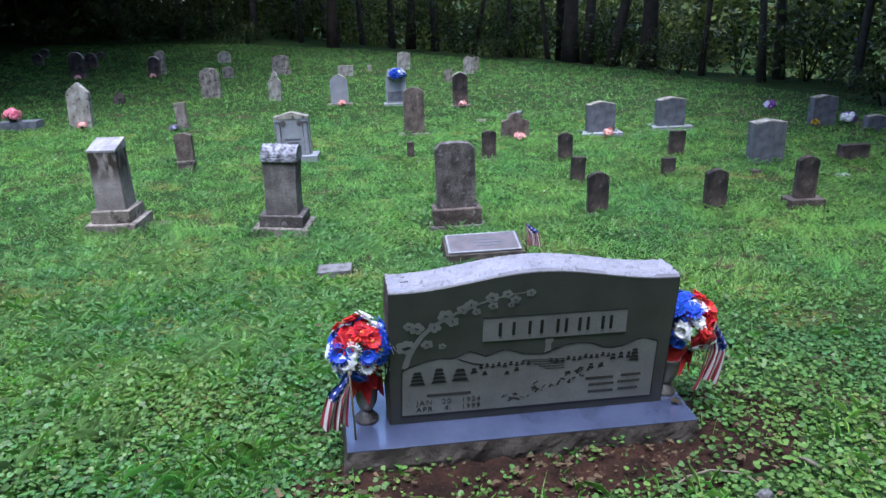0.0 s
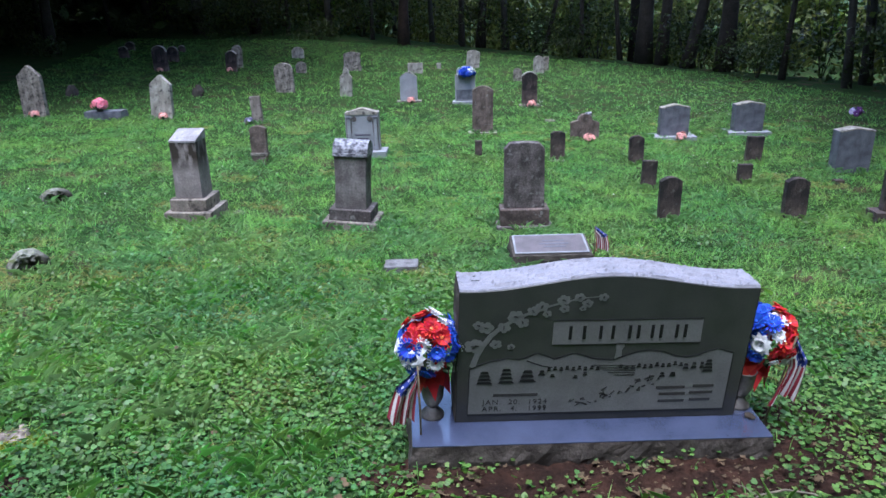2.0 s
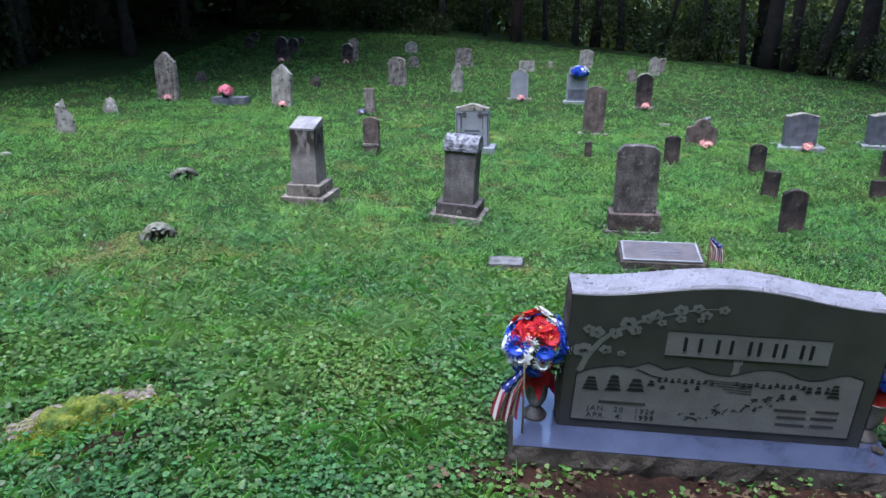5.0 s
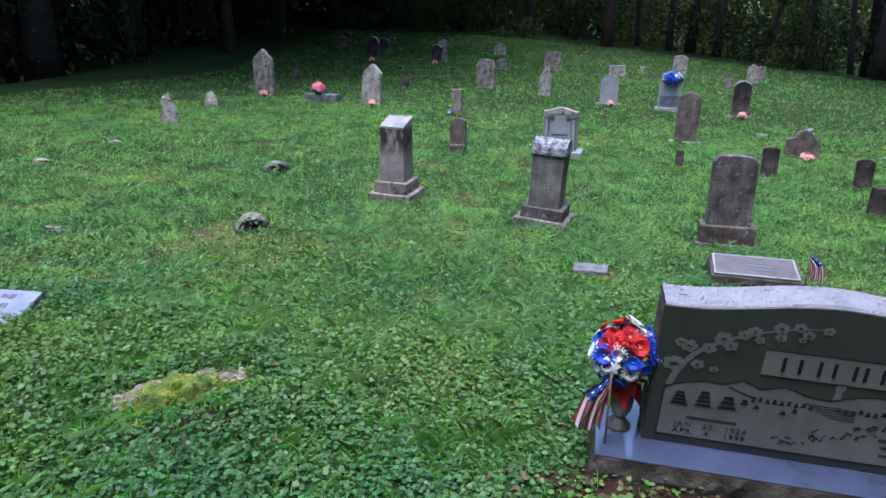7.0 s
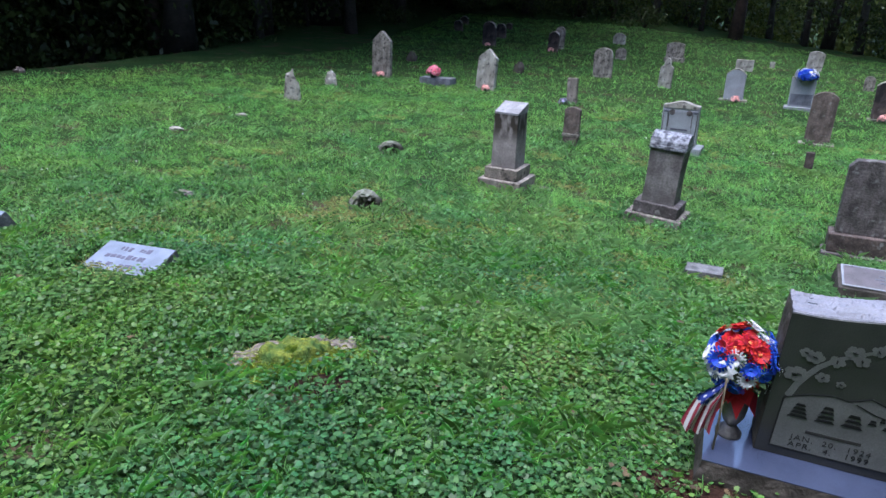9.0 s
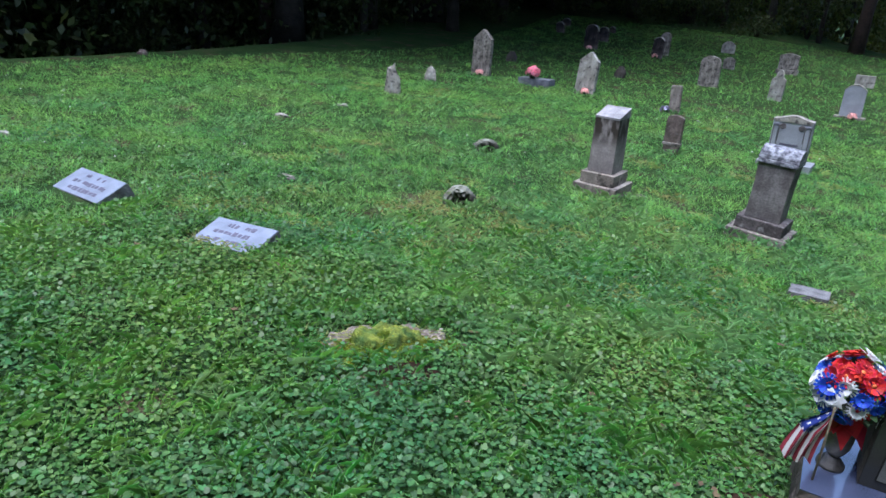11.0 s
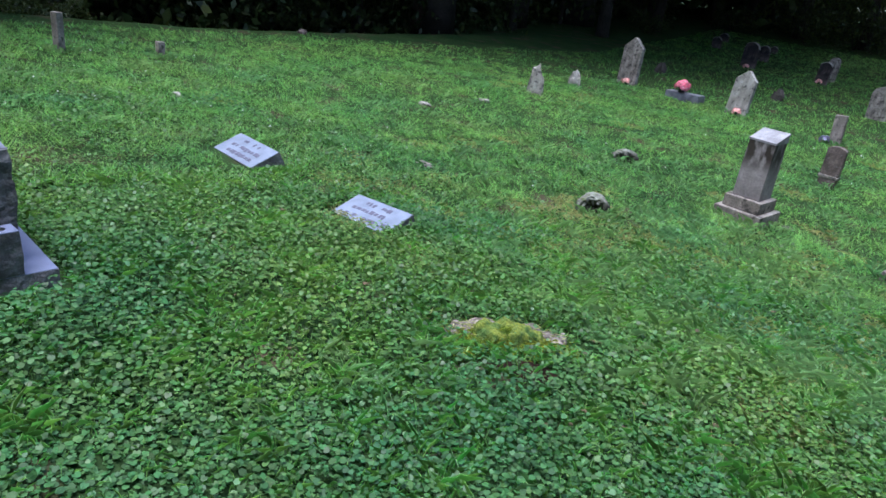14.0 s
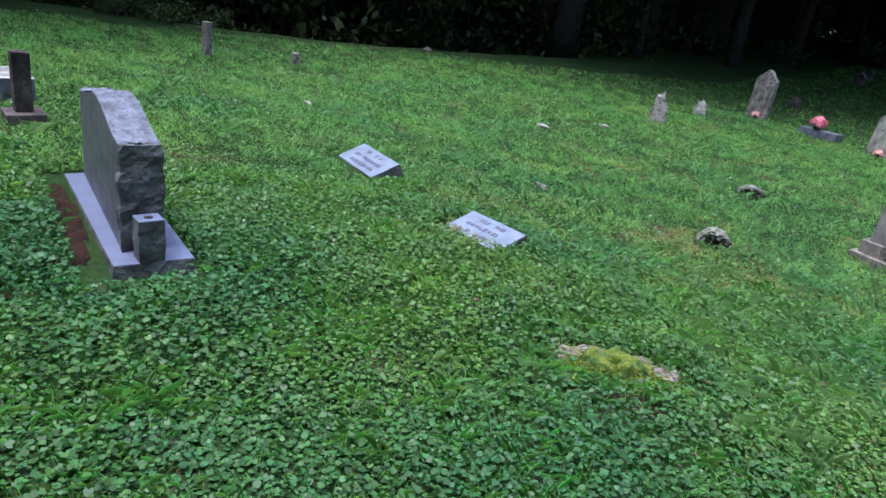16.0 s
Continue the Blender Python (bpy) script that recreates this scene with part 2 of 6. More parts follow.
def darkened(m, colour, lo, hi, scale):
    """Darkens one band of a stone's height with ragged runs, for stains and for painted shade."""
    n, l = m.node_tree.nodes, m.node_tree.links
    b = n["Principled BSDF"]
    co = n.new("ShaderNodeTexCoord")
    xyz = n.new("ShaderNodeSeparateXYZ")
    l.new(co.outputs["Object"], xyz.inputs[0])
    mp = n.new("ShaderNodeMapping")
    mp.inputs["Scale"].default_value = (1.0, 1.0, 0.4)
    l.new(co.outputs["Object"], mp.inputs["Vector"])
    t = n.new("ShaderNodeTexNoise")
    t.inputs["Scale"].default_value, t.inputs["Detail"].default_value = scale, 5.0
    l.new(mp.outputs["Vector"], t.inputs["Vector"])
    band = n.new("ShaderNodeMapRange")
    band.inputs["From Min"].default_value, band.inputs["From Max"].default_value = lo, hi
    l.new(xyz.outputs["Z"], band.inputs["Value"])
    add = n.new("ShaderNodeMath")
    add.operation = "MULTIPLY"
    l.new(band.outputs["Result"], add.inputs[0])
    edge = n.new("ShaderNodeMapRange")
    edge.inputs["From Min"].default_value, edge.inputs["From Max"].default_value = 0.36, 0.52
    l.new(t.outputs["Fac"], edge.inputs["Value"])
    l.new(edge.outputs["Result"], add.inputs[1])
    mx = n.new("ShaderNodeMix")
    mx.data_type = "RGBA"
    l.new(add.outputs[0], mx.inputs["Factor"])
    l.new(b.inputs["Base Color"].links[0].from_socket, mx.inputs[6])
    mx.inputs[7].default_value = (*colour, 1)
    l.new(mx.outputs[2], b.inputs["Base Color"])
    return m


M["stained_shaft"] = darkened(material("stained_marble_shaft", (0.255, 0.222, 0.22), 0.85, second=(0.18, 0.154, 0.155), grain=60, patch=6, mix=0.4, bump=0.3, streak=0.25), (0.035, 0.026, 0.02), 0.20, 0.34, 17)
# fieldstone: shadow of the hollow painted on, darker towards the foot
darkened(M["fieldstone"], (0.022, 0.017, 0.013), 0.15, 0.075, 8)
darkened(M["brown"], (0.016, 0.013, 0.014), 0.16, 0.30, 10)
# sawn granite painted pale blue for the sky it catches from above
M["base_skylit"] = material("skylit_sawn_granite", (0.175, 0.188, 0.285), 0.35, second=(0.135, 0.145, 0.22), grain=260, patch=7, mix=0.35, bump=0.05, spec=0.6)
M["pale_cap"] = material("lichen_white_marble", (0.30, 0.285, 0.30), 0.85, second=(0.20, 0.185, 0.195), grain=90, patch=14, mix=0.5, bump=0.3)
M["scroll_shaft"] = material("mottled_grey_stone", (0.185, 0.165, 0.167), 0.9, second=(0.09, 0.077, 0.077), grain=60, patch=8, mix=0.6, bump=0.5, streak=0.3)

# ---------------------------------------------------------------- ground


def gz(x, y):
    """Height of the lawn: it falls away from the path, levels out and rises again to the wood."""
    x, y = np.asarray(x, float), np.asarray(y, float)
    h = np.where(y < 0, -0.08 * np.maximum(y, -4.0), -0.3 * np.tanh(0.08 * np.maximum(y, 0) / 0.3))
    brow = 0.3 * np.clip(-11.4 - x, 0, 9.0) * np.clip((15.0 - y) / 4.0, 0, 1)
    dip = 0.26 * np.clip(0.69 * (x - 1.0) + 0.72 * (y - 23.2) - 1.4, 0, 9.0) * np.clip((x + 4.0) / 6.0, 0, 1)       # the north-eastern slope beyond the lawn
    return -0.038 * np.clip(x, -14, 12) + h + 0.0016 * np.clip(np.minimum(y, 32.0) - 8.0, 0, None) ** 2 - brow - dip


# the line where the lawn meets the wood, all the way round
EDGE = [(-10.1, -1.0), (-10.3, 0.6), (-10.6, 1.9), (-10.8, 4.0), (-10.8, 6.0), (-10.2, 8.0), (-9.6, 10.5), (-8.9, 13.4), (-9.8, 19.5), (-10.5, 25.5), (-3.8, 25.6), (1.0, 23.2), (4.6, 20.2),
        (6.9, 18.3), (8.5, 16.0), (9.5, 13.5), (10.0, 11.5), (10.3, 9.0), (10.8, 2.0), (9.5, -6.0), (3.0, -11.0), (-6.0, -11.0), (-11.5, -6.5)]


def inside(px, py, poly=EDGE):
    px, py = np.asarray(px, float), np.asarray(py, float)
    r = np.zeros(px.shape, bool)
    for (x0, y0), (x1, y1) in zip(poly, poly[1:] + poly[:1]):
        c = ((y0 > py) != (y1 > py)) & (px < (x1 - x0) * (py - y0) / (y1 - y0 + 1e-12) + x0)
        r ^= c
    return r


def mesh_from(name, verts, faces, mats, smooth=False, mat_index=None):
    me = bpy.data.meshes.new(name)
    me.from_pydata([tuple(v) for v in verts], [], [tuple(f) for f in faces])
    for m in mats if isinstance(mats, (list, tuple)) else [mats]:
        me.materials.append(m)
    if smooth:
        me.polygons.foreach_set("use_smooth", [True] * len(me.polygons))
    if mat_index is not None:
        me.polygons.foreach_set("material_index", mat_index)
    me.update()
    return me


def bulk_mesh(name, verts, per, mat, smooth=False, mat_index=None):
    """Many separate polygons of `per` corners each, from an array (count, per, 3)."""
    verts = np.asarray(verts, np.float32)
    count = verts.shape[0]
    me = bpy.data.meshes.new(name)
    me.vertices.add(count * per)
    me.vertices.foreach_set("co", verts.reshape(-1))
    me.loops.add(count * per)
    me.loops.foreach_set("vertex_index", np.arange(count * per, dtype=np.int32))
    me.polygons.add(count)
    me.polygons.foreach_set("loop_start", np.arange(count, dtype=np.int32) * per)
    me.polygons.foreach_set("loop_total", np.full(count, per, np.int32))
    for m in mat if isinstance(mat, (list, tuple)) else [mat]:
        me.materials.append(m)
    if mat_index is not None:
        me.polygons.foreach_set("material_index", np.asarray(mat_index, np.int32))
    me.update(calc_edges=True)
    return me


def wobble(x, y):
    """Small rises and dips of the lawn."""
    return 0.012 * np.sin(1.7 * x + 0.6 * y) * np.sin(1.3 * y - 0.4 * x) + 0.008 * np.sin(3.9 * x + 1.1) * np.sin(4.3 * y + 0.5)


def build_ground():
    def spread(n, near, far):
        u = np.linspace(-1, 1, n)
        return near * u * 20 + far * np.sign(u) * np.abs(u) ** 7
    xs, ys = spread(240, 1.0, 480) - 1.0, spread(240, 1.0, 480) + 6.0
    X, Y = np.meshgrid(xs, ys, indexing="ij")
    Z = gz(X, Y) + wobble(X, Y) * np.exp(-((X + 1) ** 2 + (Y - 4) ** 2) / 900)
    verts = np.stack([X, Y, Z], -1).reshape(-1, 3)
    n = len(ys)
    faces = [(i * n + j, (i + 1) * n + j, (i + 1) * n + j + 1, i * n + j + 1) for i in range(len(xs) - 1) for j in range(n - 1)]
    m = material("lawn_soil", (0.019, 0.040, 0.013), 1.0, second=(0.028, 0.049, 0.015), grain=35, patch=1.2, mix=0.8, bump=0.8, bump_scale=50, spec=0.05, third=(0.06, 0.045, 0.028), third_at=0.62)
    ob = new("ground", mesh_from("ground", verts, faces, m, smooth=True))
    tagged(ob, "green lawn ground sloping gently to the wood", "ground", kind="structure")


build_ground()


def part(name, data, parent, label="", at=None, mat=None):
    """A mesh (or bmesh) as one object under a thing or a part."""
    if isinstance(data, bmesh.types.BMesh):
        me = bpy.data.meshes.new(name)
        data.to_mesh(me)
        data.free()
        data = me
    if mat is not None:
        data.materials.clear()
        data.materials.append(mat)
    ob = new(name, data)
    ob.parent = parent
    if at is not None:
        ob.matrix_basis = at
    if label:
        ob["label"] = label
    return ob


def thing(name, m, label, category, group="", kind=""):
    ob = new(name)
    ob.empty_display_size = 0.1
    ob.matrix_basis = m
    return tagged(ob, label, category, group, kind)


# ---------------------------------------------------------------- shapes


def prism(outline, thick, bevel=0.006, segments=2, rough=0.0, cuts=0, seed=0, face_smooth=True):
    """An upright slab: an outline in x and z, front face at y = 0 and the back at y = thick."""
    bm = bmesh.new()
    vs = [bm.verts.new((x, 0, z)) for x, z in outline]
    f = bm.faces.new(vs)
    bm.normal_update()
    if f.normal.y > 0:
        f.normal_flip()
    ext = bmesh.ops.extrude_face_region(bm, geom=[f])
    bmesh.ops.translate(bm, vec=(0, thick, 0), verts=[g for g in ext["geom"] if isinstance(g, bmesh.types.BMVert)])
    bmesh.ops.recalc_face_normals(bm, faces=bm.faces)
    if bevel:
        edges = [e for e in bm.edges if e.calc_face_angle(0) > 0.6]
        bmesh.ops.bevel(bm, geom=edges, offset=bevel, segments=segments, affect="EDGES", profile=0.6)
    if rough:
        for v in bm.verts:
            v.co += Vector(noise.noise_vector(v.co * 9 + Vector((seed, seed * 2, 0)))) * rough
    return bm


def box(w, d, h, bevel=0.008, rough=0.0, seed=0, taper=1.0, cuts=0):
    """A block standing on z = 0, centred in x and y."""
    bm = bmesh.new()
    bmesh.ops.create_cube(bm, size=1)
    for v in bm.verts:
        k = taper if v.co.z > 0 else 1.0
        v.co = Vector((v.co.x * w * k, v.co.y * d * k, (v.co.z + 0.5) * h))
    if bevel:
        bmesh.ops.bevel(bm, geom=bm.edges[:], offset=bevel, segments=2, affect="EDGES", profile=0.6)
    if cuts:
        bmesh.ops.subdivide_edges(bm, edges=bm.edges[:], cuts=cuts, use_grid_fill=True)
    if rough:
        for v in bm.verts:
            v.co += Vector(noise.noise_vector(v.co * 11 + Vector((seed, 0, seed)))) * rough
    return bm


def rough_block(w, d, h, rough=0.012, step=0.035, seed=0, flat_top=True, flat_bottom=True, edge=0.012):
    """A block with a sawn top and rock-pitched, broken sides."""
    nx, ny, nz = max(2, int(w / step)), max(2, int(d / step)), max(2, int(h / step))
    bm = bmesh.new()
    bmesh.ops.create_cube(bm, size=1)
    grid = {}
    bm.clear()

    def vert(i, j, k):
        key = (i, j, k)
        if key not in grid:
            p = Vector(((i / nx - 0.5) * w, (j / ny - 0.5) * d, k / nz * h))
            side = i in (0, nx) or j in (0, ny)
            if side and not (flat_top and k == nz):
                out = Vector((1 if i == nx else -1 if i == 0 else 0, 1 if j == ny else -1 if j == 0 else 0, 0))
                bulge = edge * math.sin(math.pi * min(1, k / nz * 1.0))
                nn = noise.noise(p * 14 + Vector((seed, seed, 0))) + 0.6 * noise.noise(p * 34 + Vector((0, seed, 3)))
                p += out * (bulge + rough * nn)
                p.z += rough * 0.5 * noise.noise(p * 20) * (0 < k < nz)
            elif not flat_top and k == nz:
                p.z += rough * (noise.noise(p * 12 + Vector((seed, 0, 0))) + 0.5 * noise.noise(p * 30))
            grid[key] = bm.verts.new(p)
        return grid[key]

    for i in range(nx):
        for j in range(ny):
            bm.faces.new((vert(i, j, nz), vert(i + 1, j, nz), vert(i + 1, j + 1, nz), vert(i, j + 1, nz)))
            bm.faces.new((vert(i, j, 0), vert(i, j + 1, 0), vert(i + 1, j + 1, 0), vert(i + 1, j, 0)))
    for k in range(nz):
        for i in range(nx):
            bm.faces.new((vert(i, 0, k), vert(i + 1, 0, k), vert(i + 1, 0, k + 1), vert(i, 0, k + 1)))
            bm.faces.new((vert(i, ny, k), vert(i, ny, k + 1), vert(i + 1, ny, k + 1), vert(i + 1, ny, k)))
        for j in range(ny):
            bm.faces.new((vert(0, j, k), vert(0, j, k + 1), vert(0, j + 1, k + 1), vert(0, j + 1, k)))
            bm.faces.new((vert(nx, j, k), vert(nx, j + 1, k), vert(nx, j + 1, k + 1), vert(nx, j, k + 1)))
    bmesh.ops.recalc_face_normals(bm, faces=bm.faces)
    return bm


def arc_top(w, h, rise, n=12, shoulder=0.0):
    """Outline with a rounded top."""
    pts = [(-w / 2, 0), (w / 2, 0)]
    for i in range(n + 1):
        a = i / n
        x = w / 2 - shoulder - a * (w - 2 * shoulder)
        u = x / (w / 2 - shoulder)
        pts.append((x, h - rise + rise * math.sqrt(max(0, 1 - u * u)) if rise > w * 0.3 else h - rise * u * u))
    if shoulder:
        pts.insert(2, (w / 2, h - rise - shoulder * 0.3))
        pts.append((-w / 2, h - rise - shoulder * 0.3))
    return pts


def serpentine(w, h, rise, n=20):
    pts = [(-w / 2, 0), (w / 2, 0)]
    for i in range(n + 1):
        u = 1 - 2 * i / n
        pts.append((u * w / 2, h - rise + rise * (0.5 + 0.5 * math.cos(math.pi * u))))
    return pts


def pointed(w, h, shoulder):
    return [(-w / 2, 0), (w / 2, 0), (w / 2 * 0.96, h - shoulder), (0.012, h), (-0.012, h), (-w / 2 * 0.96, h - shoulder)]


def clipped(w, h, cut):
    return [(-w / 2, 0), (w / 2, 0), (w / 2 * 0.98, h - cut), (w / 2 - cut * 0.9, h - cut * 0.12), (0, h), (-w / 2 + cut * 0.9, h - cut * 0.12), (-w / 2 * 0.98, h - cut)]


def shouldered(w, h):
    s = w * 0.22
    pts = [(-w / 2, 0), (w / 2, 0), (w / 2, h * 0.72), (w / 2 - s * 0.6, h * 0.76)]
    for i in range(9):
        a = math.pi * i / 8
        pts.append((math.cos(a) * (w / 2 - s * 1.1), h * 0.8 + math.sin(a) * h * 0.2))
    return pts + [(-w / 2 + s * 0.6, h * 0.76), (-w / 2, h * 0.72)]


def bar(w, h, d=0.002):
    bm = bmesh.new()
    bmesh.ops.create_cube(bm, size=1)
    for v in bm.verts:
        v.co = Vector((v.co.x * w, v.co.y * d, v.co.z * h))
    return bm


def flat_shape(points, y=0.0, d=0.0015):
    bm = bmesh.new()
    vs = [bm.verts.new((x, y, z)) for x, z in points]
    f = bm.faces.new(vs)
    ext = bmesh.ops.extrude_face_region(bm, geom=[f])
    bmesh.ops.translate(bm, vec=(0, -d, 0), verts=[g for g in ext["geom"] if isinstance(g, bmesh.types.BMVert)])
    bmesh.ops.recalc_face_normals(bm, faces=bm.faces)
    return bm


def lathe(profile, n=20):
    """A turned body from pairs of radius and height."""
    bm = bmesh.new()
    rings = [[bm.verts.new((r * math.cos(2 * math.pi * i / n), r * math.sin(2 * math.pi * i / n), z)) for i in range(n)] for r, z in profile]
    for a, b in zip(rings, rings[1:]):
        for i in range(n):
            f = bm.faces.new((a[i], a[(i + 1) % n], b[(i + 1) % n], b[i]))
            f.smooth = True
    bm.faces.new(rings[0][::-1])
    bm.faces.new(rings[-1])
    return bm


def tube(points, radii, n=8, cap=True):
    bm = bmesh.new()
    rings = []
    for i, p in enumerate(points):
        p = Vector(p)
        d = (Vector(points[min(i + 1, len(points) - 1)]) - Vector(points[max(i - 1, 0)])).normalized()
        a = d.cross(Vector((0.31, 0.95, 0.05)) if abs(d.y) < 0.8 else Vector((1, 0, 0))).normalized()
        b = d.cross(a)
        rings.append([bm.verts.new(p + (a * math.cos(2 * math.pi * k / n) + b * math.sin(2 * math.pi * k / n)) * radii[i]) for k in range(n)])
    for r0, r1 in zip(rings, rings[1:]):
        for k in range(n):
            f = bm.faces.new((r0[k], r0[(k + 1) % n], r1[(k + 1) % n], r1[k]))
            f.smooth = True
    if cap:
        bm.faces.new(rings[0][::-1])
        bm.faces.new(rings[-1])
    return bm


# ---------------------------------------------------------------- headstones
YAW = -6.0
FEET = []        # where stones stand, for the longer grass at their feet


def headstone(x, y, w, h, outline, thick, mat, label, steps=(), yaw=YAW, lean=0.0, side=0.0, category="headstone", group="old graveyard headstones", rough=0.003, name="headstone", cap=None, bevel=0.007):
    """A stone with its front foot at (x, y). steps: (width, depth, height, material) from the ground up."""
    z = float(gz(x, y) + wobble(x, y))
    m = pose(x, y, z, 0, 0, yaw) @ pose(0, 0, 0, lean, side, 0)
    ob = thing(name, m, label, category, group)
    FEET.append((x, y, yaw, max([w] + [q[0] for q in steps])))
    up = -0.06
    for i, (sw, sd, sh, sm) in enumerate(steps):
        full = sh + (0.06 if i == 0 else 0)
        bm = box(sw, sd, full, 0.008, rough, seed=x * 7 + i, cuts=2)
        part("base" if i == 0 else "plinth", bm, ob, at=pose(0, sd / 2 - (sd - thick) / 2, up), mat=sm)
        up += full
    bottom = up
    pts = outline(w, h - bottom)
    bm = prism(pts, thick, bevel, 2, rough, seed=x * 3 + y)
    part("tablet", bm, ob, at=pose(0, 0, bottom), mat=mat)
    # bright skylit rim painted as a pale strip on some stones
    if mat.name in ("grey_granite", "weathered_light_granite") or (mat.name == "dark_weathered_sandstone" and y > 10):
        part("skylit_edge", skylit_edge(pts[2:], thick), ob, "pale top edge painted as a skylit rim", at=pose(0, 0, bottom), mat=M["marble"])
    if cap is not None:
        part("cap", cap, ob, at=pose(0, thick / 2, h))
    return ob


def skylit_edge(line, thick, lip=0.012, lift=0.003):
    """A thin pale strip along the top of a stone that paints its skylit rim."""
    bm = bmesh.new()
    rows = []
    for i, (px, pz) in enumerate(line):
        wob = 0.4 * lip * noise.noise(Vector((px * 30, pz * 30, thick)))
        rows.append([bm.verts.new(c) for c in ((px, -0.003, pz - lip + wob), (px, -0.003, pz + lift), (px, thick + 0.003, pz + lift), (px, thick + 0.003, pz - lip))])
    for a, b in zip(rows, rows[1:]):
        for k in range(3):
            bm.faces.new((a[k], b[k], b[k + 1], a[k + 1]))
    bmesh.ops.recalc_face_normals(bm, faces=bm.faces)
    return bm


def face_lines(parent, rows, mat, w, top, step, y=-0.0015):
    """Unreadable inscriptions: plain bars on the face."""
    for i, k in enumerate(rows):
        part("inscription", bar(w * k, step * 0.45, 0.002), parent, at=pose(0, y, top - i * step), mat=mat)


def main_monument():
    """The large double headstone. It has settled forward on its plot."""
    tilt = Matrix(((0.999, 0.0, 0.045, 0), (0.003, 0.9978, -0.0657, 0), (-0.0449, 0.0658, 0.9968, 0), (0, 0, 0, 1)))
    ob = thing("double_headstone", tilt, "polished dark granite double headstone with an etched mountain scene", "headstone")
    W, BZ = 1.067, 0.12
    upright = Matrix.Translation((0, 0, 0.12 * 0.043)) @ Matrix.Diagonal((1, 1, 0.957, 1))
    part("base", rough_block(1.325, 0.40, 0.24, 0.011, 0.028, 3), ob, "rock-pitched granite base", at=pose(0.499, 0.070, BZ - 0.243), mat=M["rock_pitch"])
    part("base_top", box(1.325, 0.40, 0.006, 0.0015), ob, "smooth granite base top tinted with sky blue", at=pose(0.499, 0.070, BZ - 0.004), mat=M["steeled"])

    def top_z(u):   # height of the serpentine top for u from -1 to 1
        return 0.703 + 0.056 * (0.5 + 0.5 * math.cos(math.pi * min(1, abs(u) * 1.08)))
    n = 36
    outline = [(0, BZ + 0.002), (W, BZ + 0.002)] + [(W / 2 + W / 2 * (1 - 2 * i / n), top_z(1 - 2 * i / n) - 0.012) for i in range(n + 1)]
    tablet = part("tablet", prism(outline, 0.15, 0.002, 1), ob, "polished dark grey granite face", at=upright, mat=M["polished"])
    # broken, rock-pitched top and ends
    bm = bmesh.new()
    nx, ny = 150, 16
    g = [[bm.verts.new((W * i / nx, 0.0015 + 0.147 * j / ny, top_z(2 * i / nx - 1) - (0.011 if j in (0,) else 0.0) - 0.006
                        + (0.005 * math.floor(2.4 * noise.noise(Vector((i * 0.055, j * 0.42, 1))) + 0.3 * noise.noise(Vector((i * 0.5, j * 0.5, 5)))) + 0.004 if 0 < j < ny else 0.004 * noise.noise(Vector((i * 0.5, j, 3)))))) for j in range(ny + 1)] for i in range(nx + 1)]
    for i in range(nx):
        for j in range(ny):
            bm.faces.new((g[i][j], g[i + 1][j], g[i + 1][j + 1], g[i][j + 1]))
    # top in the skylit colour, ends below in the darkened one
    part("pitched_top", bm, ob, "pale rock-pitched top edge painted brighter as skylit", at=upright, mat=M["skylit_top"])
    for sx in (0, 1):
        bm = bmesh.new()
        ny, nz = 6, 22
        g = []
        for j in range(ny + 1):
            col = []
            for k in range(nz + 1):
                z = BZ + (0.703 - 0.016 - BZ) * k / nz
                edge = j in (0, ny) or k in (0, nz)
                out = 0.001 if edge else 0.004 + 0.006 * (noise.noise(Vector((j * 0.9, k * 0.6, sx * 9))) + 0.6)
                col.append(bm.verts.new(((W + out) if sx else -out, 0.15 * j / ny, z)))
            g.append(col)
        for j in range(ny):
            for k in range(nz):
                bm.faces.new((g[j][k], g[j + 1][k], g[j + 1][k + 1], g[j][k + 1]))
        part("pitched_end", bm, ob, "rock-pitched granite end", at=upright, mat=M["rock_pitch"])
    # etched drawing: frosted valley panel with hills
    hills = [(0.045, 0.366), (0.08, 0.385), (0.12, 0.40), (0.183, 0.413), (0.225, 0.405), (0.25, 0.415), (0.287, 0.433), (0.32, 0.42), (0.35, 0.405), (0.385, 0.418), (0.422, 0.43), (0.45, 0.422),
             (0.49, 0.405), (0.53, 0.40), (0.57, 0.398), (0.61, 0.415), (0.65, 0.43), (0.70, 0.437), (0.75, 0.43), (0.80, 0.408), (0.84, 0.402), (0.88, 0.41), (0.92, 0.428), (0.957, 0.438), (0.985, 0.428), (1.016, 0.417)]
    outline = [(0.042, 0.160), (1.019, 0.160)] + hills[::-1]
    part("etched_valley", flat_shape(outline), tablet, "frosted etched valley panel", mat=M["frosted"])
    for (x0, z0), (x1, z1) in [((0.042, 0.160), (1.019, 0.160)), ((0.042, 0.160), (0.045, 0.366)), ((1.019, 0.160), (1.016, 0.417))] + list(zip(hills, hills[1:])) + [((0.25, 0.40), (0.31, 0.375)), ((0.31, 0.375), (0.345, 0.368))]:
        d = math.hypot(x1 - x0, z1 - z0)
        part("etched_line", bar(d, 0.0035, 0.004), tablet, at=pose((x0 + x1) / 2, -0.001, (z0 + z1) / 2, 0, -math.degrees(math.atan2(z1 - z0, x1 - x0)), 0), mat=M["etched_dark"])

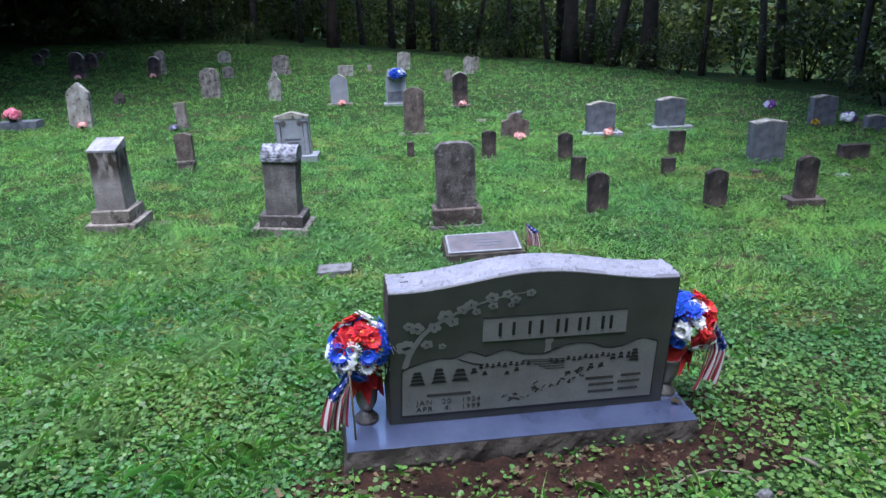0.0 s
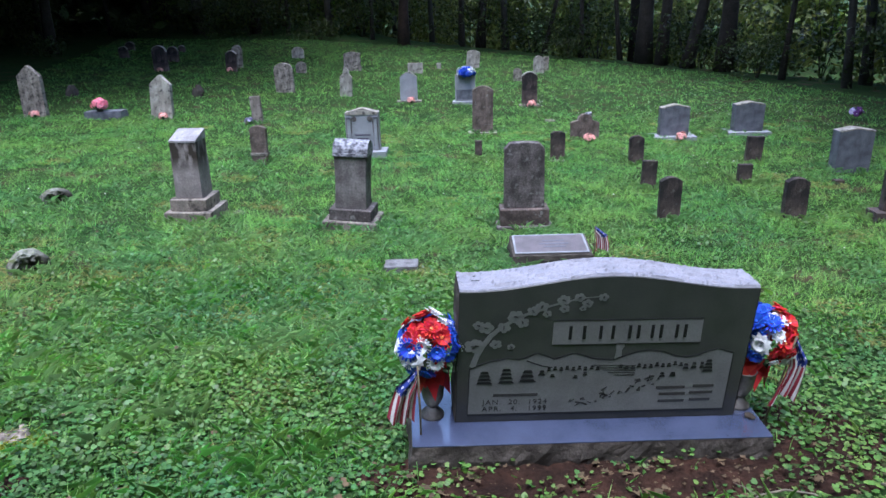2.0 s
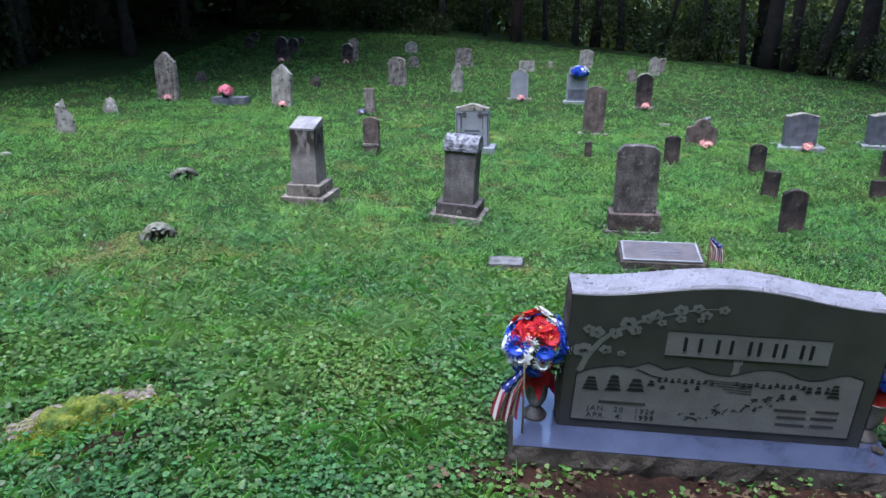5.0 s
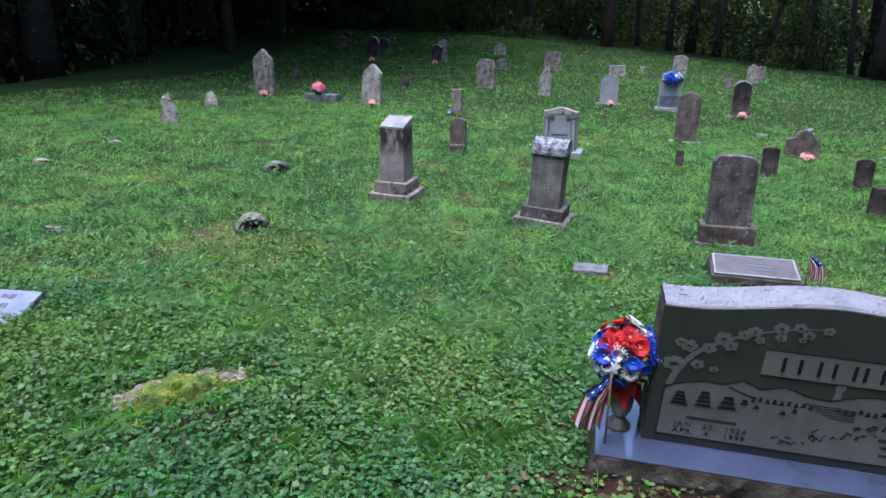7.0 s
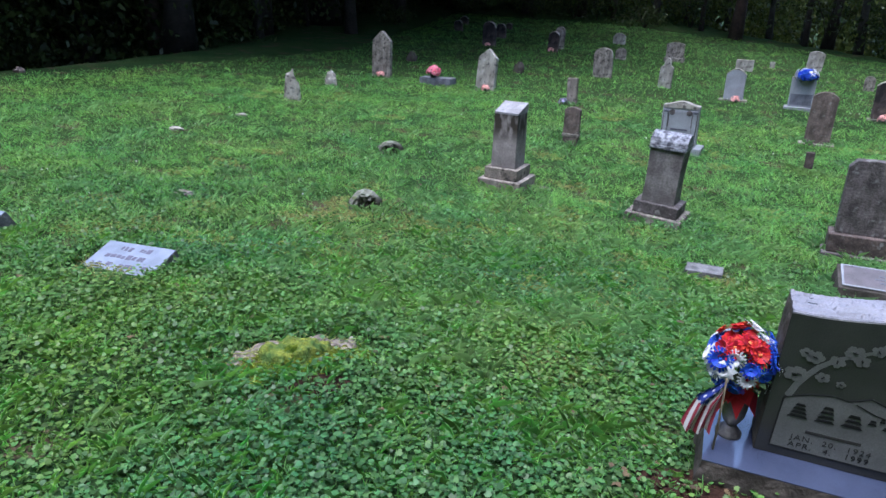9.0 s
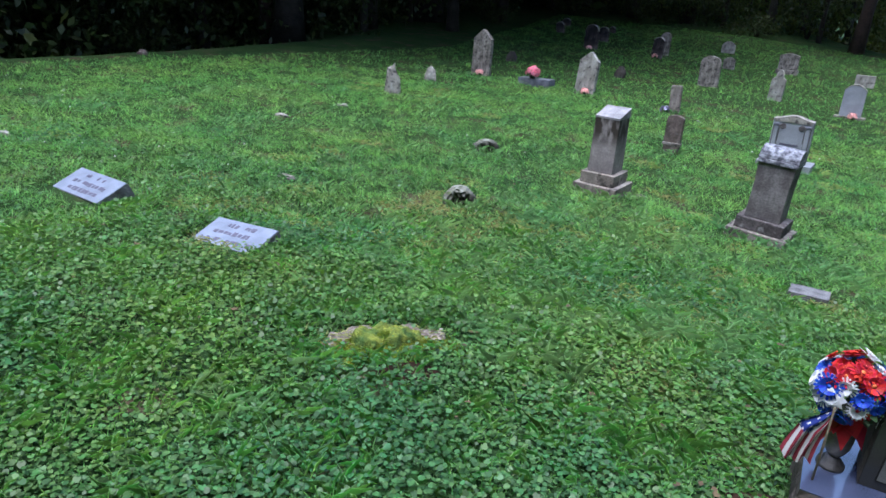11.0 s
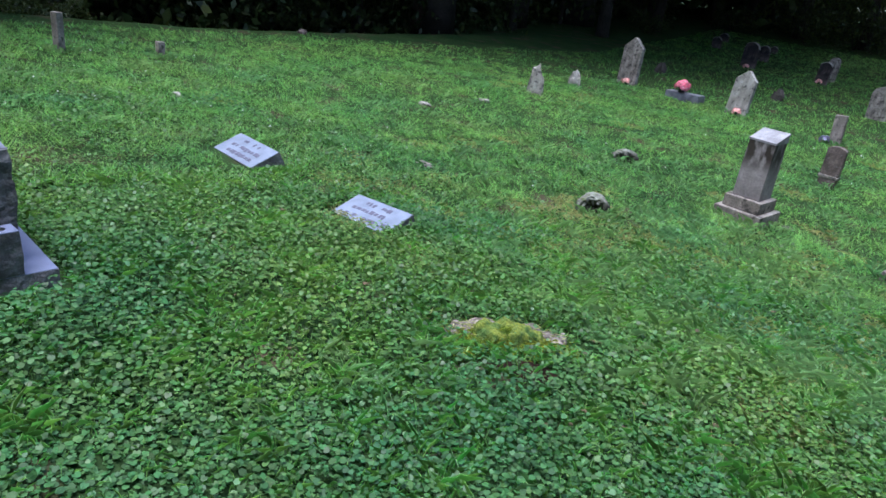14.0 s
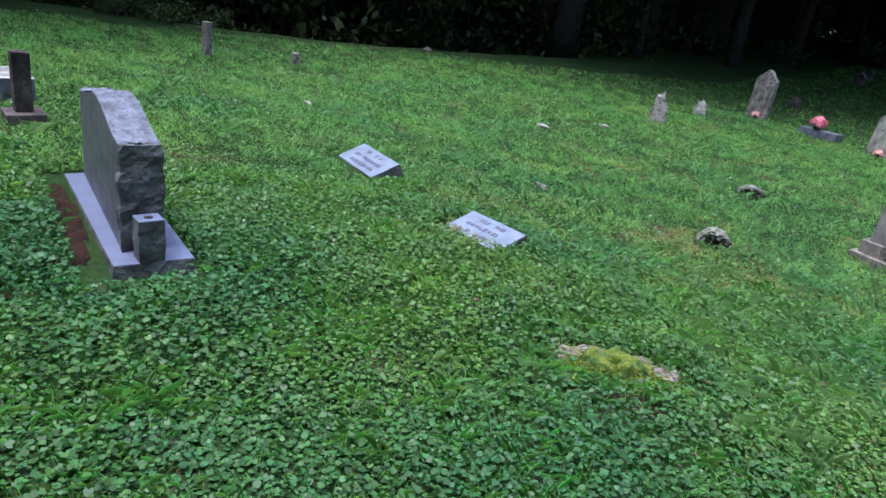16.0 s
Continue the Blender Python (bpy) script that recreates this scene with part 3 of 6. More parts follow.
    def fir(x, z, w, h, tiers):
        bm = bmesh.new()
        for k in range(tiers):
            zz, ww = z + h * k / tiers, w * (1 - k / tiers * 0.62)
            vs = [bm.verts.new(p) for p in ((x - ww / 2, -0.0015, zz), (x + ww / 2, -0.0015, zz), (x + ww * 0.34, -0.0015, zz + h / tiers * 0.58), (x - ww * 0.34, -0.0015, zz + h / tiers * 0.58))]
            f = bm.faces.new(vs)
            r = bmesh.ops.extrude_face_region(bm, geom=[f])
            bmesh.ops.translate(bm, vec=(0, -0.002, 0), verts=[v for v in r["geom"] if isinstance(v, bmesh.types.BMVert)])
        return part("etched_fir", bm, tablet, mat=M["etched_dark"])
    fir(0.100, 0.300, 0.060, 0.062, 4)
    fir(0.180, 0.302, 0.060, 0.072, 4)
    fir(0.258, 0.306, 0.064, 0.060, 3)
    for i in range(9):
        fir(0.335 + i * 0.0225, 0.353 + 0.004 * (i % 2), 0.016, 0.020, 2)
    for i in range(11):
        fir(0.60 + i * 0.0225, 0.353 + 0.006 * (i % 3 == 0) + 0.001 * i, 0.017, 0.020, 2)
    for x, z, w, h in ((0.31, 0.335, 0.026, 0.026), (0.35, 0.325, 0.02, 0.016), (0.435, 0.318, 0.02, 0.016), (0.47, 0.33, 0.02, 0.018), (0.76, 0.315, 0.024, 0.026), (0.80, 0.318, 0.024, 0.022), (0.845, 0.35, 0.022, 0.03), (0.875, 0.352, 0.022, 0.034), (0.93, 0.335, 0.042, 0.06), (0.905, 0.352, 0.018, 0.034)):
        fir(x, z, w, h, 2 if h < 0.04 else 4)
    # the meadow, fence and brook in the middle, as faint strokes
    rng = random.Random(4)
    for i in range(34):
        a = rng.random()
        x, z = 0.43 + 0.30 * a + rng.uniform(-0.03, 0.03), 0.20 + 0.105 * a + rng.uniform(-0.022, 0.02)
        part("etched_stroke", bar(rng.uniform(0.008, 0.026), rng.uniform(0.002, 0.007), 0.004), tablet, at=pose(x, -0.001, z, 0, rng.uniform(-70, 30), 0), mat=M["polished"] if i % 3 else M["etched_dark"])
    for i in range(5):
        part("etched_stroke", bar(0.16 - i * 0.02, 0.0025, 0.004), tablet, at=pose(0.575 + i * 0.01, -0.001, 0.372 - i * 0.011, 0, 2, 0), mat=M["polished"])
    part("etched_tower", flat_shape([(0.572, 0.398), (0.598, 0.398), (0.596, 0.44), (0.604, 0.452), (0.60, 0.476), (0.578, 0.476), (0.571, 0.452), (0.576, 0.44)]), tablet, mat=M["frosted"])
    # name panel with plain bars for the name
    part("name_panel", flat_shape([(0.337, 0.468), (0.882, 0.466), (0.879, 0.571), (0.337, 0.571)]), tablet, "frosted name panel", mat=M["frosted"])
    for x0, x1, z0, z1 in ((0.337, 0.882, 0.466, 0.4685), (0.337, 0.879, 0.5695, 0.572)):
        part("etched_line", bar(x1 - x0, 0.0025, 0.004), tablet, at=pose((x0 + x1) / 2, -0.001, (z0 + z1) / 2), mat=M["etched_dark"])
    for i, w in enumerate((0.070, 0.062, 0.044, 0.044, 0.044)):
        for k in (-1, 1):
            part("letter_bar", bar(0.011, 0.056, 0.004), tablet, "plain dark lettering bar", at=pose((0.425, 0.532, 0.631, 0.714, 0.803)[i] + k * w * 0.36, -0.002, 0.518), mat=M["etched_dark"])
    for x, z, w in ((0.218, 0.247, 0.165), (0.80, 0.266, 0.11), (0.925, 0.27, 0.08), (0.81, 0.236, 0.10), (0.92, 0.24, 0.09), (0.81, 0.203, 0.10), (0.92, 0.206, 0.08)):
        part("lettering_bar", bar(w, 0.012, 0.003), tablet, at=pose(x, -0.0012, z), mat=M["polished"])

    def words(s, x, z, size, mat):
        cu = bpy.data.curves.new("words", "FONT")
        cu.body, cu.size, cu.extrude, cu.align_x = s, size, 0.001, "CENTER"
        cu.space_character, cu.space_word = 1.22, 1.6
        tmp = bpy.data.objects.new("words", cu)
        scene.collection.objects.link(tmp)
        bpy.context.view_layer.update()
        me = bpy.data.meshes.new_from_object(tmp)
        bpy.data.objects.remove(tmp)
        return part("date", me, tablet, at=pose(x, -0.002, z, 90, 0, 0), mat=mat)
    for s, x in (("JAN.", 0.132), ("20.", 0.215), ("1924", 0.302)):
        words(s, x, 0.205, 0.031, M["polished"])
    for s, x in (("APR.", 0.132), ("4.", 0.215), ("1999", 0.302)):
        words(s, x, 0.174, 0.031, M["etched_dark"])
    # blossoming branch, light on the polished face
    twig = [(0.053, 0.373), (0.07, 0.43), (0.09, 0.47), (0.115, 0.51), (0.15, 0.545), (0.19, 0.572), (0.24, 0.60), (0.30, 0.625), (0.36, 0.645), (0.43, 0.662), (0.50, 0.668)]
    wide = [0.012 - 0.0009 * k for k in range(len(twig))]
    bm = bmesh.new()
    rows = [(bm.verts.new((x + w * 0.8, -0.002, z - w * 0.6)), bm.verts.new((x - w * 0.8, -0.002, z + w * 0.6))) for (x, z), w in zip(twig, wide)]
    for a, b in zip(rows, rows[1:]):
        bm.faces.new((a[0], b[0], b[1], a[1]))
    part("etched_branch", bm, tablet, "pale etched branch", mat=M["frosted"])
    for x, z, r in ((0.055, 0.468, 0.036), (0.098, 0.545, 0.03), (0.068, 0.470, 0.030), (0.07, 0.556, 0.022), (0.135, 0.475, 0.024), (0.16, 0.545, 0.027), (0.20, 0.59, 0.032), (0.225, 0.565, 0.026), (0.26, 0.612, 0.024), (0.29, 0.63, 0.026), (0.31, 0.60, 0.018), (0.365, 0.655, 0.026), (0.37, 0.62, 0.02), (0.42, 0.665, 0.022), (0.45, 0.64, 0.022), (0.435, 0.62, 0.014), (0.505, 0.665, 0.020), (0.19, 0.463, 0.016)):
        bm = bmesh.new()
        a0 = rng.random() * 6
        for k in range(5):
            a = a0 + k * 2 * math.pi / 5
            c = (x + math.cos(a) * r * 0.55, z + math.sin(a) * r * 0.45)
            bm.faces.new([bm.verts.new((c[0] + math.cos(q * math.pi / 3) * r * 0.44, -0.0025 - 0.0002 * k, c[1] + math.sin(q * math.pi / 3) * r * 0.44)) for q in range(6)])
        part("etched_blossom", bm, tablet, "pale etched blossom", mat=M["frosted"])
        part("etched_line", bar(r * 0.5, 0.003, 0.002), tablet, at=pose(x, -0.0045, z, 0, a0 * 40, 0), mat=M["etched_dark"])
    return ob, tilt


monument, TILT = main_monument()


def memorial_vase(m, label, low=False):
    ob = thing("memorial_vase", m, label, "vase", "vases on the monument base")
    part("foot", lathe([(0.045, 0), (0.045, 0.006), (0.040, 0.012), (0.026, 0.030), (0.018, 0.042)]), ob, mat=M["vase"])
    part("bowl", lathe([(0.018, 0.042), (0.030, 0.058), (0.040, 0.085), (0.043, 0.12), (0.042, 0.150), (0.047, 0.160), (0.043, 0.161), (0.036, 0.13)]), ob, mat=M["vase"])
    return ob


def flower(r, petals, mat, heart, kind=0, rng=random):
    """One fabric bloom facing +z: petal strips in two rings round a small heart."""
    out = []
    rows = []
    for ring in range(2):
        for k in range(petals):
            a = 2 * math.pi * (k + 0.5 * ring) / petals + rng.uniform(-0.06, 0.06)
            rr = r * (1 - 0.28 * ring) * rng.uniform(0.9, 1.05)
            w = r * (0.10 if kind == 0 else 0.30)
            up = r * (0.12 + 0.30 * ring)
            c, s = math.cos(a), math.sin(a)
            base, bend = r * 0.12, 0.86 if kind == 0 else 0.62
            rows.append([(c * base + s * w * 0.3, s * base - c * w * 0.3, 0.02 * r), (c * rr * bend + s * w, s * rr * bend - c * w, up * 0.9), (c * rr, s * rr, up * 0.6), (c * rr * bend - s * w, s * rr * bend + c * w, up * 0.9), (c * base - s * w * 0.3, s * base + c * w * 0.3, 0.02 * r)])
    verts, faces = [], []
    for q in rows:
        faces.append(tuple(range(len(verts), len(verts) + 5)))
        verts += q
    dome = [(math.cos(k * math.pi / 3) * r * 0.17, math.sin(k * math.pi / 3) * r * 0.17, r * 0.16) for k in range(6)] + [(0, 0, r * 0.28)]
    return mesh_from("flower", verts, faces, mat), mesh_from("heart", dome, [(k, (k + 1) % 6, 6) for k in range(6)], heart)


def bouquet(m, radius, squash, colours, label, count=26, bloom=0.036, seed=1, greenery=True, name="artificial_bouquet", group="", dome=0.25, ribbon=None, stem=0.06, scheme=""):
    """A ball of fabric blooms on stems. colours: (material, heart, petals, kind)."""
    rng = random.Random(seed)
    ob = thing(name, m, label, "flowers", group)
    meshes = [flower(bloom * k, p, mt, ht, kd, rng) for mt, ht, p, kd in colours for k in (0.85, 1.1)]
    for i in range(count):
        u = (i + 0.5) / count
        z = 1 - u * (1 + dome * 2) if dome > -0.5 else 1 - u
        z = max(-0.75, z)
        a = i * 2.39996 + rng.uniform(-0.2, 0.2)
        s = math.sqrt(max(0, 1 - z * z))
        d = Vector((s * math.cos(a), s * math.sin(a), z))
        p = Vector((d.x * radius, d.y * radius * 0.9, d.z * radius * squash)) * rng.uniform(0.84, 1.13)
        q = d.to_track_quat("Z", "Y").to_matrix().to_4x4()
        choice = range(len(colours))
        if scheme == "top":         # red above, mixed below
            choice = (1, 4, 1, 0, 4) if d.z > 0.6 else (0, 2, 3) if d.x < -0.4 else (3, 5, 0) if d.x > 0.35 else (0, 3, 1, 0, 1, 5)
        elif scheme == "side":      # blue on one side, red on the other
            choice = (1, 4, 2, 1) if d.x > 0.15 else (3, 5, 2, 3)
        petals, heart = meshes[(choice[i % len(choice)] if scheme == "top" else rng.choice(choice)) * 2 + rng.randrange(2)]
        bloom_ob = part("flower", petals, ob, at=Matrix.Translation(p) @ q @ pose(0, 0, 0, rng.uniform(-22, 22), rng.uniform(-22, 22), rng.uniform(0, 90)))
        part("heart", heart, bloom_ob)
    if greenery:
        v = []
        for i in range(70):
            a, e = rng.uniform(0, 6.283), rng.uniform(-1.0, 0.9)
            d = Vector((math.cos(a) * math.cos(e), math.sin(a) * math.cos(e), math.sin(e)))
            p = d * radius * rng.uniform(0.5, 0.95)
            p.z *= squash
            t = d.cross(Vector((0, 0, 1))).normalized() * radius * 0.13
            tip = p + d * radius * 0.3
            v.append([p, p + t + d * radius * 0.12, tip, p - t + d * radius * 0.12])
        part("foliage", bulk_mesh("foliage", v, 4, M["fake_leaf"]), ob)
    part("stem", tube([(0, 0, -radius * squash * 0.9 - stem), (0.004, 0, -radius * 0.5), (0, 0, 0)], [0.012, 0.016, 0.02], 7), ob, mat=M["fake_leaf"])
    if ribbon is not None:
        rv = []
        for a in (0.6, 1.5, 2.6, 3.6, 4.4, 5.2):
            for k in range(2):
                c, s = math.cos(a + k * 0.4), math.sin(a + k * 0.4)
                p = Vector((0, 0, -radius * squash * 0.85))
                rv.append([p, p + Vector((c * 0.06 - s * 0.032, s * 0.06 + c * 0.032, 0.012 - 0.02 * k)), p + Vector((c * 0.085, s * 0.085, -0.05 - 0.06 * k)), p + Vector((c * 0.055 + s * 0.032, s * 0.055 - c * 0.032, -0.03))])
        part("ribbon", bulk_mesh("ribbon", rv, 4, ribbon), ob, "red ribbon bow")
    return ob


def small_flag(m, length, width, height, label, spread=0.6, seed=0, stick_top=0.0, flip=1):
    """A stick flag, its cloth hanging down from the stick in folds."""
    ob = thing("stick_flag", m, label, "flag", "small flags on sticks")
    top = stick_top or height + 0.006
    part("stick", tube([(0, 0, -0.12), (0.003, 0, top * 0.5), (0, 0, top)], [0.004, 0.004, 0.0035], 6), ob, mat=M["stick"])
    nu, nv = 26, 26
    P = np.zeros((nu + 1, nv + 1, 3))
    for i in range(nu + 1):
        u = i / nu
        for j in range(nv + 1):
            v = j / nv
            # v runs down the hoist, u out along the fly, which has dropped beside the stick
            wide = min(1, u * 3) * (0.62 + 0.38 * u) * width * spread
            fold = (0.004 + 0.010 * u) * math.sin(v * 15 + u * 2 + seed)
            P[i, j] = (flip * (0.004 + (1 - v) * wide + 0.02 * u * math.sin(seed + u * 2)), fold, height - v * width * 0.42 - u * length * (0.92 + 0.08 * math.sin(v * 5 + seed)) + 0.02 * v * u)
    verts = P.reshape(-1, 3)
    faces, idx, corner, stars = [], [], [], []
    for i in range(nu):
        for j in range(nv):
            a = i * (nv + 1) + j
            q = (a, a + nv + 1, a + nv + 2, a + 1)
            if i < nu * 0.4 and j < nv * 7 / 13:
                corner.append(q)
                stars.append(1 if i % 3 == 1 and j % 3 == 1 else 0)
            else:
                faces.append(q)
                idx.append((j // 2) % 2)
    cloth = part("cloth", mesh_from("cloth", verts, faces, [M["flag_red"], M["flag_white"]], smooth=True, mat_index=idx), ob, "red and white striped cloth")
    part("canton", mesh_from("canton", verts, corner, [M["flag_blue"], M["flag_white"]], smooth=True, mat_index=stars), cloth, "dark blue corner with white stars")
    return ob


RWB = [(M["white"], M["red"], 17, 0), (M["red"], M["orange"], 17, 0), (M["white"], M["white"], 10, 1), (M["blue"], M["blue"], 18, 0), (M["red"], M["red"], 9, 1), (M["blue"], M["blue"], 17, 0)]
memorial_vase(TILT @ pose(-0.083, 0.056, 0.122), "tarnished metal flower vase on the granite base")
memorial_vase(TILT @ pose(1.118, 0.07, 0.122), "tarnished metal flower vase on the granite base")
bouquet(TILT @ pose(-0.098, 0.06, 0.428, 6, -4, 0), 0.104, 1.0, RWB, "red, white and blue artificial bouquet in a metal vase", 50, 0.043, 3, scheme="top", ribbon=M["red"], dome=0.3, stem=0.07)
bouquet(TILT @ pose(1.195, 0.13, 0.395, 0, 12, 0), 0.11, 1.0, RWB, "red, white and blue artificial bouquet leaning outward", 48, 0.043, 5, scheme="side", ribbon=M["red"], dome=0.3, stem=0.08)
small_flag(TILT @ pose(-0.128, -0.055, 0.0, 3, -3, 12), 0.215, 0.15, 0.42, "small striped flag drooping from a wooden stick", 0.62, 0, flip=-1)
small_flag(TILT @ pose(1.235, 0.06, 0.0, 2, 5, -8), 0.28, 0.17, 0.44, "small striped flag hanging from a wooden stick", 0.52, 2, flip=1)
chip = bmesh.new()
bmesh.ops.create_icosphere(chip, subdivisions=2, radius=0.02)
for v in chip.verts:
    v.co = v.co * (1 + 0.5 * noise.noise(v.co * 60))
    v.co.z *= 0.5
part("stone_chip", chip, monument, at=pose(1.128, -0.014, 0.128, 0, 0, 30), mat=M["bark"])

# ---------------------------------------------------------------- near rows


def obelisk():
    x, y, yaw = -2.02, 3.61, -7.0
    z = float(gz(x, y))
    ob = thing("pedestal_monument", pose(x, y, z, 0, 1.0, yaw) @ Matrix.Scale(1.06, 4), "weathered grey marble pedestal monument with a slanted cap", "headstone")
    part("base", box(0.39, 0.39, 0.15, 0.008, 0.003, 1, cuts=2), ob, at=pose(0, 0.195, -0.06), mat=M["warm_marble"])
    part("plinth", box(0.305, 0.305, 0.10, 0.008, 0.003, 2, cuts=2), ob, at=pose(0, 0.195, 0.09), mat=M["warm_marble"])
    part("shaft", box(0.225, 0.225, 0.462, 0.006, 0.002, 3, taper=0.95, cuts=2), ob, at=pose(0, 0.195, 0.19), mat=M["stained_shaft"])
    bm = box(0.220, 0.220, 0.04, 0.004, 0.001, 4, cuts=2)
    for v in bm.verts:
        if v.co.z > 0.02:
            v.co.z += v.co.y * 0.3 + 0.006
    part("cap", bm, ob, "pale lichen-white slanted cap", at=pose(0, 0.195, 0.65), mat=M["pale_cap"])
    return ob


def scroll_stone():
    x, y, yaw = -0.63, 3.38, -10
    z = float(gz(x, y))
    ob = thing("pedestal_monument", pose(x, y, z, 0, 3.5, yaw) @ Matrix.Scale(1.07, 4), "dark stained pedestal monument with a lichen-covered scroll cap", "headstone")
    part("base", box(0.43, 0.36, 0.11, 0.008, 0.003, 5, cuts=2), ob, at=pose(0, 0.18, -0.06), mat=M["marble_dirty"])
    part("plinth", box(0.345, 0.28, 0.09, 0.008, 0.003, 6, cuts=2), ob, at=pose(0, 0.18, 0.05), mat=M["grey_tablet"])
    bm = box(0.255, 0.20, 0.42, 0.006, 0.0, 7, cuts=4)
    for v in bm.verts:      # waisted sides
        k = 1 - 0.05 * math.sin(math.pi * min(1, v.co.z / 0.42)) ** 1.0 + 0.02 * (v.co.z / 0.42)
        v.co.x *= k
    part("shaft", bm, ob, at=pose(0, 0.18, 0.14), mat=M["scroll_shaft"])
    part("cap", box(0.275, 0.225, 0.03, 0.006, 0.002, 8, cuts=1), ob, at=pose(0, 0.18, 0.56), mat=M["brown_top"])
    bm = bmesh.new()
    n, m_ = 20, 12
    rings = []
    for i in range(m_ + 1):
        rings.append([bm.verts.new((-0.137 + 0.274 * i / m_, 0.105 * math.cos(math.pi * 2 * k / n), 0.005 + 0.085 * max(-0.1, math.sin(math.pi * 2 * k / n)) + 0.003 * noise.noise(Vector((i * 0.7, k * 0.7, 2))))) for k in range(n)])
    for a, b in zip(rings, rings[1:]):
        for k in range(n):
            bm.faces.new((a[k], a[(k + 1) % n], b[(k + 1) % n], b[k]))
    bm.faces.new(rings[0][::-1])
    bm.faces.new(rings[-1])
    bmesh.ops.recalc_face_normals(bm, faces=bm.faces)
    part("scroll", bm, ob, "lichen-spotted rounded scroll", at=pose(0, 0.18, 0.59), mat=M["brown_top"])
    return ob


obelisk()
scroll_stone()
G, B, MD, MB, GL = M["grey_granite"], M["brown"], M["marble_dirty"], M["marble"], M["grey_light"]
headstone(0.86, 3.35, 0.338, 0.734, lambda w, h: clipped(w, h, 0.055), 0.10, M["grey_tablet"], "dark weathered tablet headstone with clipped corners on two steps", [(0.472, 0.289, 0.038, M["grey_tablet"]), (0.413, 0.214, 0.139, B)], yaw=-5)


def bevel_marker():
    x, y = 0.865, 2.24
    z = float(gz(x, y))
    ob = thing("bevel_marker", pose(x, y, z, 0, 0, -4) @ Matrix.Scale(0.99, 4), "low rough granite marker with a slanted bronze plaque", "grave marker")
    bm = rough_block(0.56, 0.32, 0.20, 0.009, 0.03, 9)
    for v in bm.verts:
        if v.co.z > 0.1:
            v.co.z += v.co.y * 0.14 - 0.02
    part("block", bm, ob, at=pose(0, 0.16, -0.055), mat=M["rock_pitch"])
    plaque = part("plaque", box(0.525, 0.285, 0.014, 0.004), ob, "dull bronze plaque", at=pose(0, 0.16, 0.122, 8.0, 0, 0), mat=M["bronze"])
    for sx, sy, rw, rd in ((0, -0.135, 0.525, 0.014), (0, 0.135, 0.525, 0.014), (-0.256, 0, 0.014, 0.256), (0.256, 0, 0.014, 0.256)):
        part("rim", box(rw, rd, 0.006, 0.001), plaque, at=pose(sx, sy, 0.012), mat=M["grey_light"])
    for i in range(3):
        part("inscription", box(0.16 + 0.05 * (i == 1), 0.016, 0.003, 0), plaque, at=pose(0.03, (1 - i) * 0.045, 0.0135), mat=M["grey_granite"])


bevel_marker()
small_flag(pose(1.195, 2.38, float(gz(1.195, 2.38)), 0, 0, -10), 0.18, 0.105, 0.275, "small striped flag on a stick beside the bronze marker", 0.95, 1, flip=1)


def flat_marker(x, y, w, d, h, yaw, mat, label, tilt=0.0, side=0.0, lines=0, deep=0.05):
    z = float(gz(x, y))
    ob = thing("flat_marker", pose(x, y, z, tilt, side, yaw), label, "grave marker")
    slab = part("slab", rough_block(w, d, h + deep, 0.004, 0.04, x, edge=0.003), ob, at=pose(0, 0, -deep), mat=mat)
    if lines:
        slab.data.materials[0] = M["rock_grey"]
        part("face", box(w - 0.006, d - 0.006, 0.008, 0.002), slab, "pale worn marble face", at=pose(0, 0, h + deep - 0.002), mat=mat)
        rng = random.Random(int(x * 10))
        for i in range(lines):
            yy = d * (0.28 - 0.56 * i / max(1, lines - 1))
            x0 = -0.33 if i else -0.22
            while x0 < (0.33 if i else 0.22):       # worn letters, some of them gone
                ww = rng.uniform(0.03, 0.07)
                if rng.random() < 0.78:
                    part("inscription", box(w * ww, d * rng.uniform(0.09, 0.15), 0.003, 0), slab, at=pose((x0 + ww / 2) * w, yy + d * rng.uniform(-0.012, 0.012), h + deep + 0.0046, 0, 0, rng.uniform(-7, 7)), mat=M["slab_letters"])
                x0 += ww + rng.uniform(0.008, 0.03)
    return ob


flat_marker(-0.19, 2.31, 0.231, 0.158, 0.042, -3, M["rock_grey"], "small grey granite flat marker sunk in the grass")
flat_marker(-3.22, 0.469, 0.458, 0.262, 0.055, 3.2, M["white_slab"], "pale marble slant grave marker with worn lettering", 15.5, 0, 3, 0.12)
flat_marker(-4.564, 0.506, 0.57, 0.242, 0.067, -6.9, M["white_slab"], "pale marble slant grave marker half sunk in the grass", 23.0, 0, 3, 0.14)


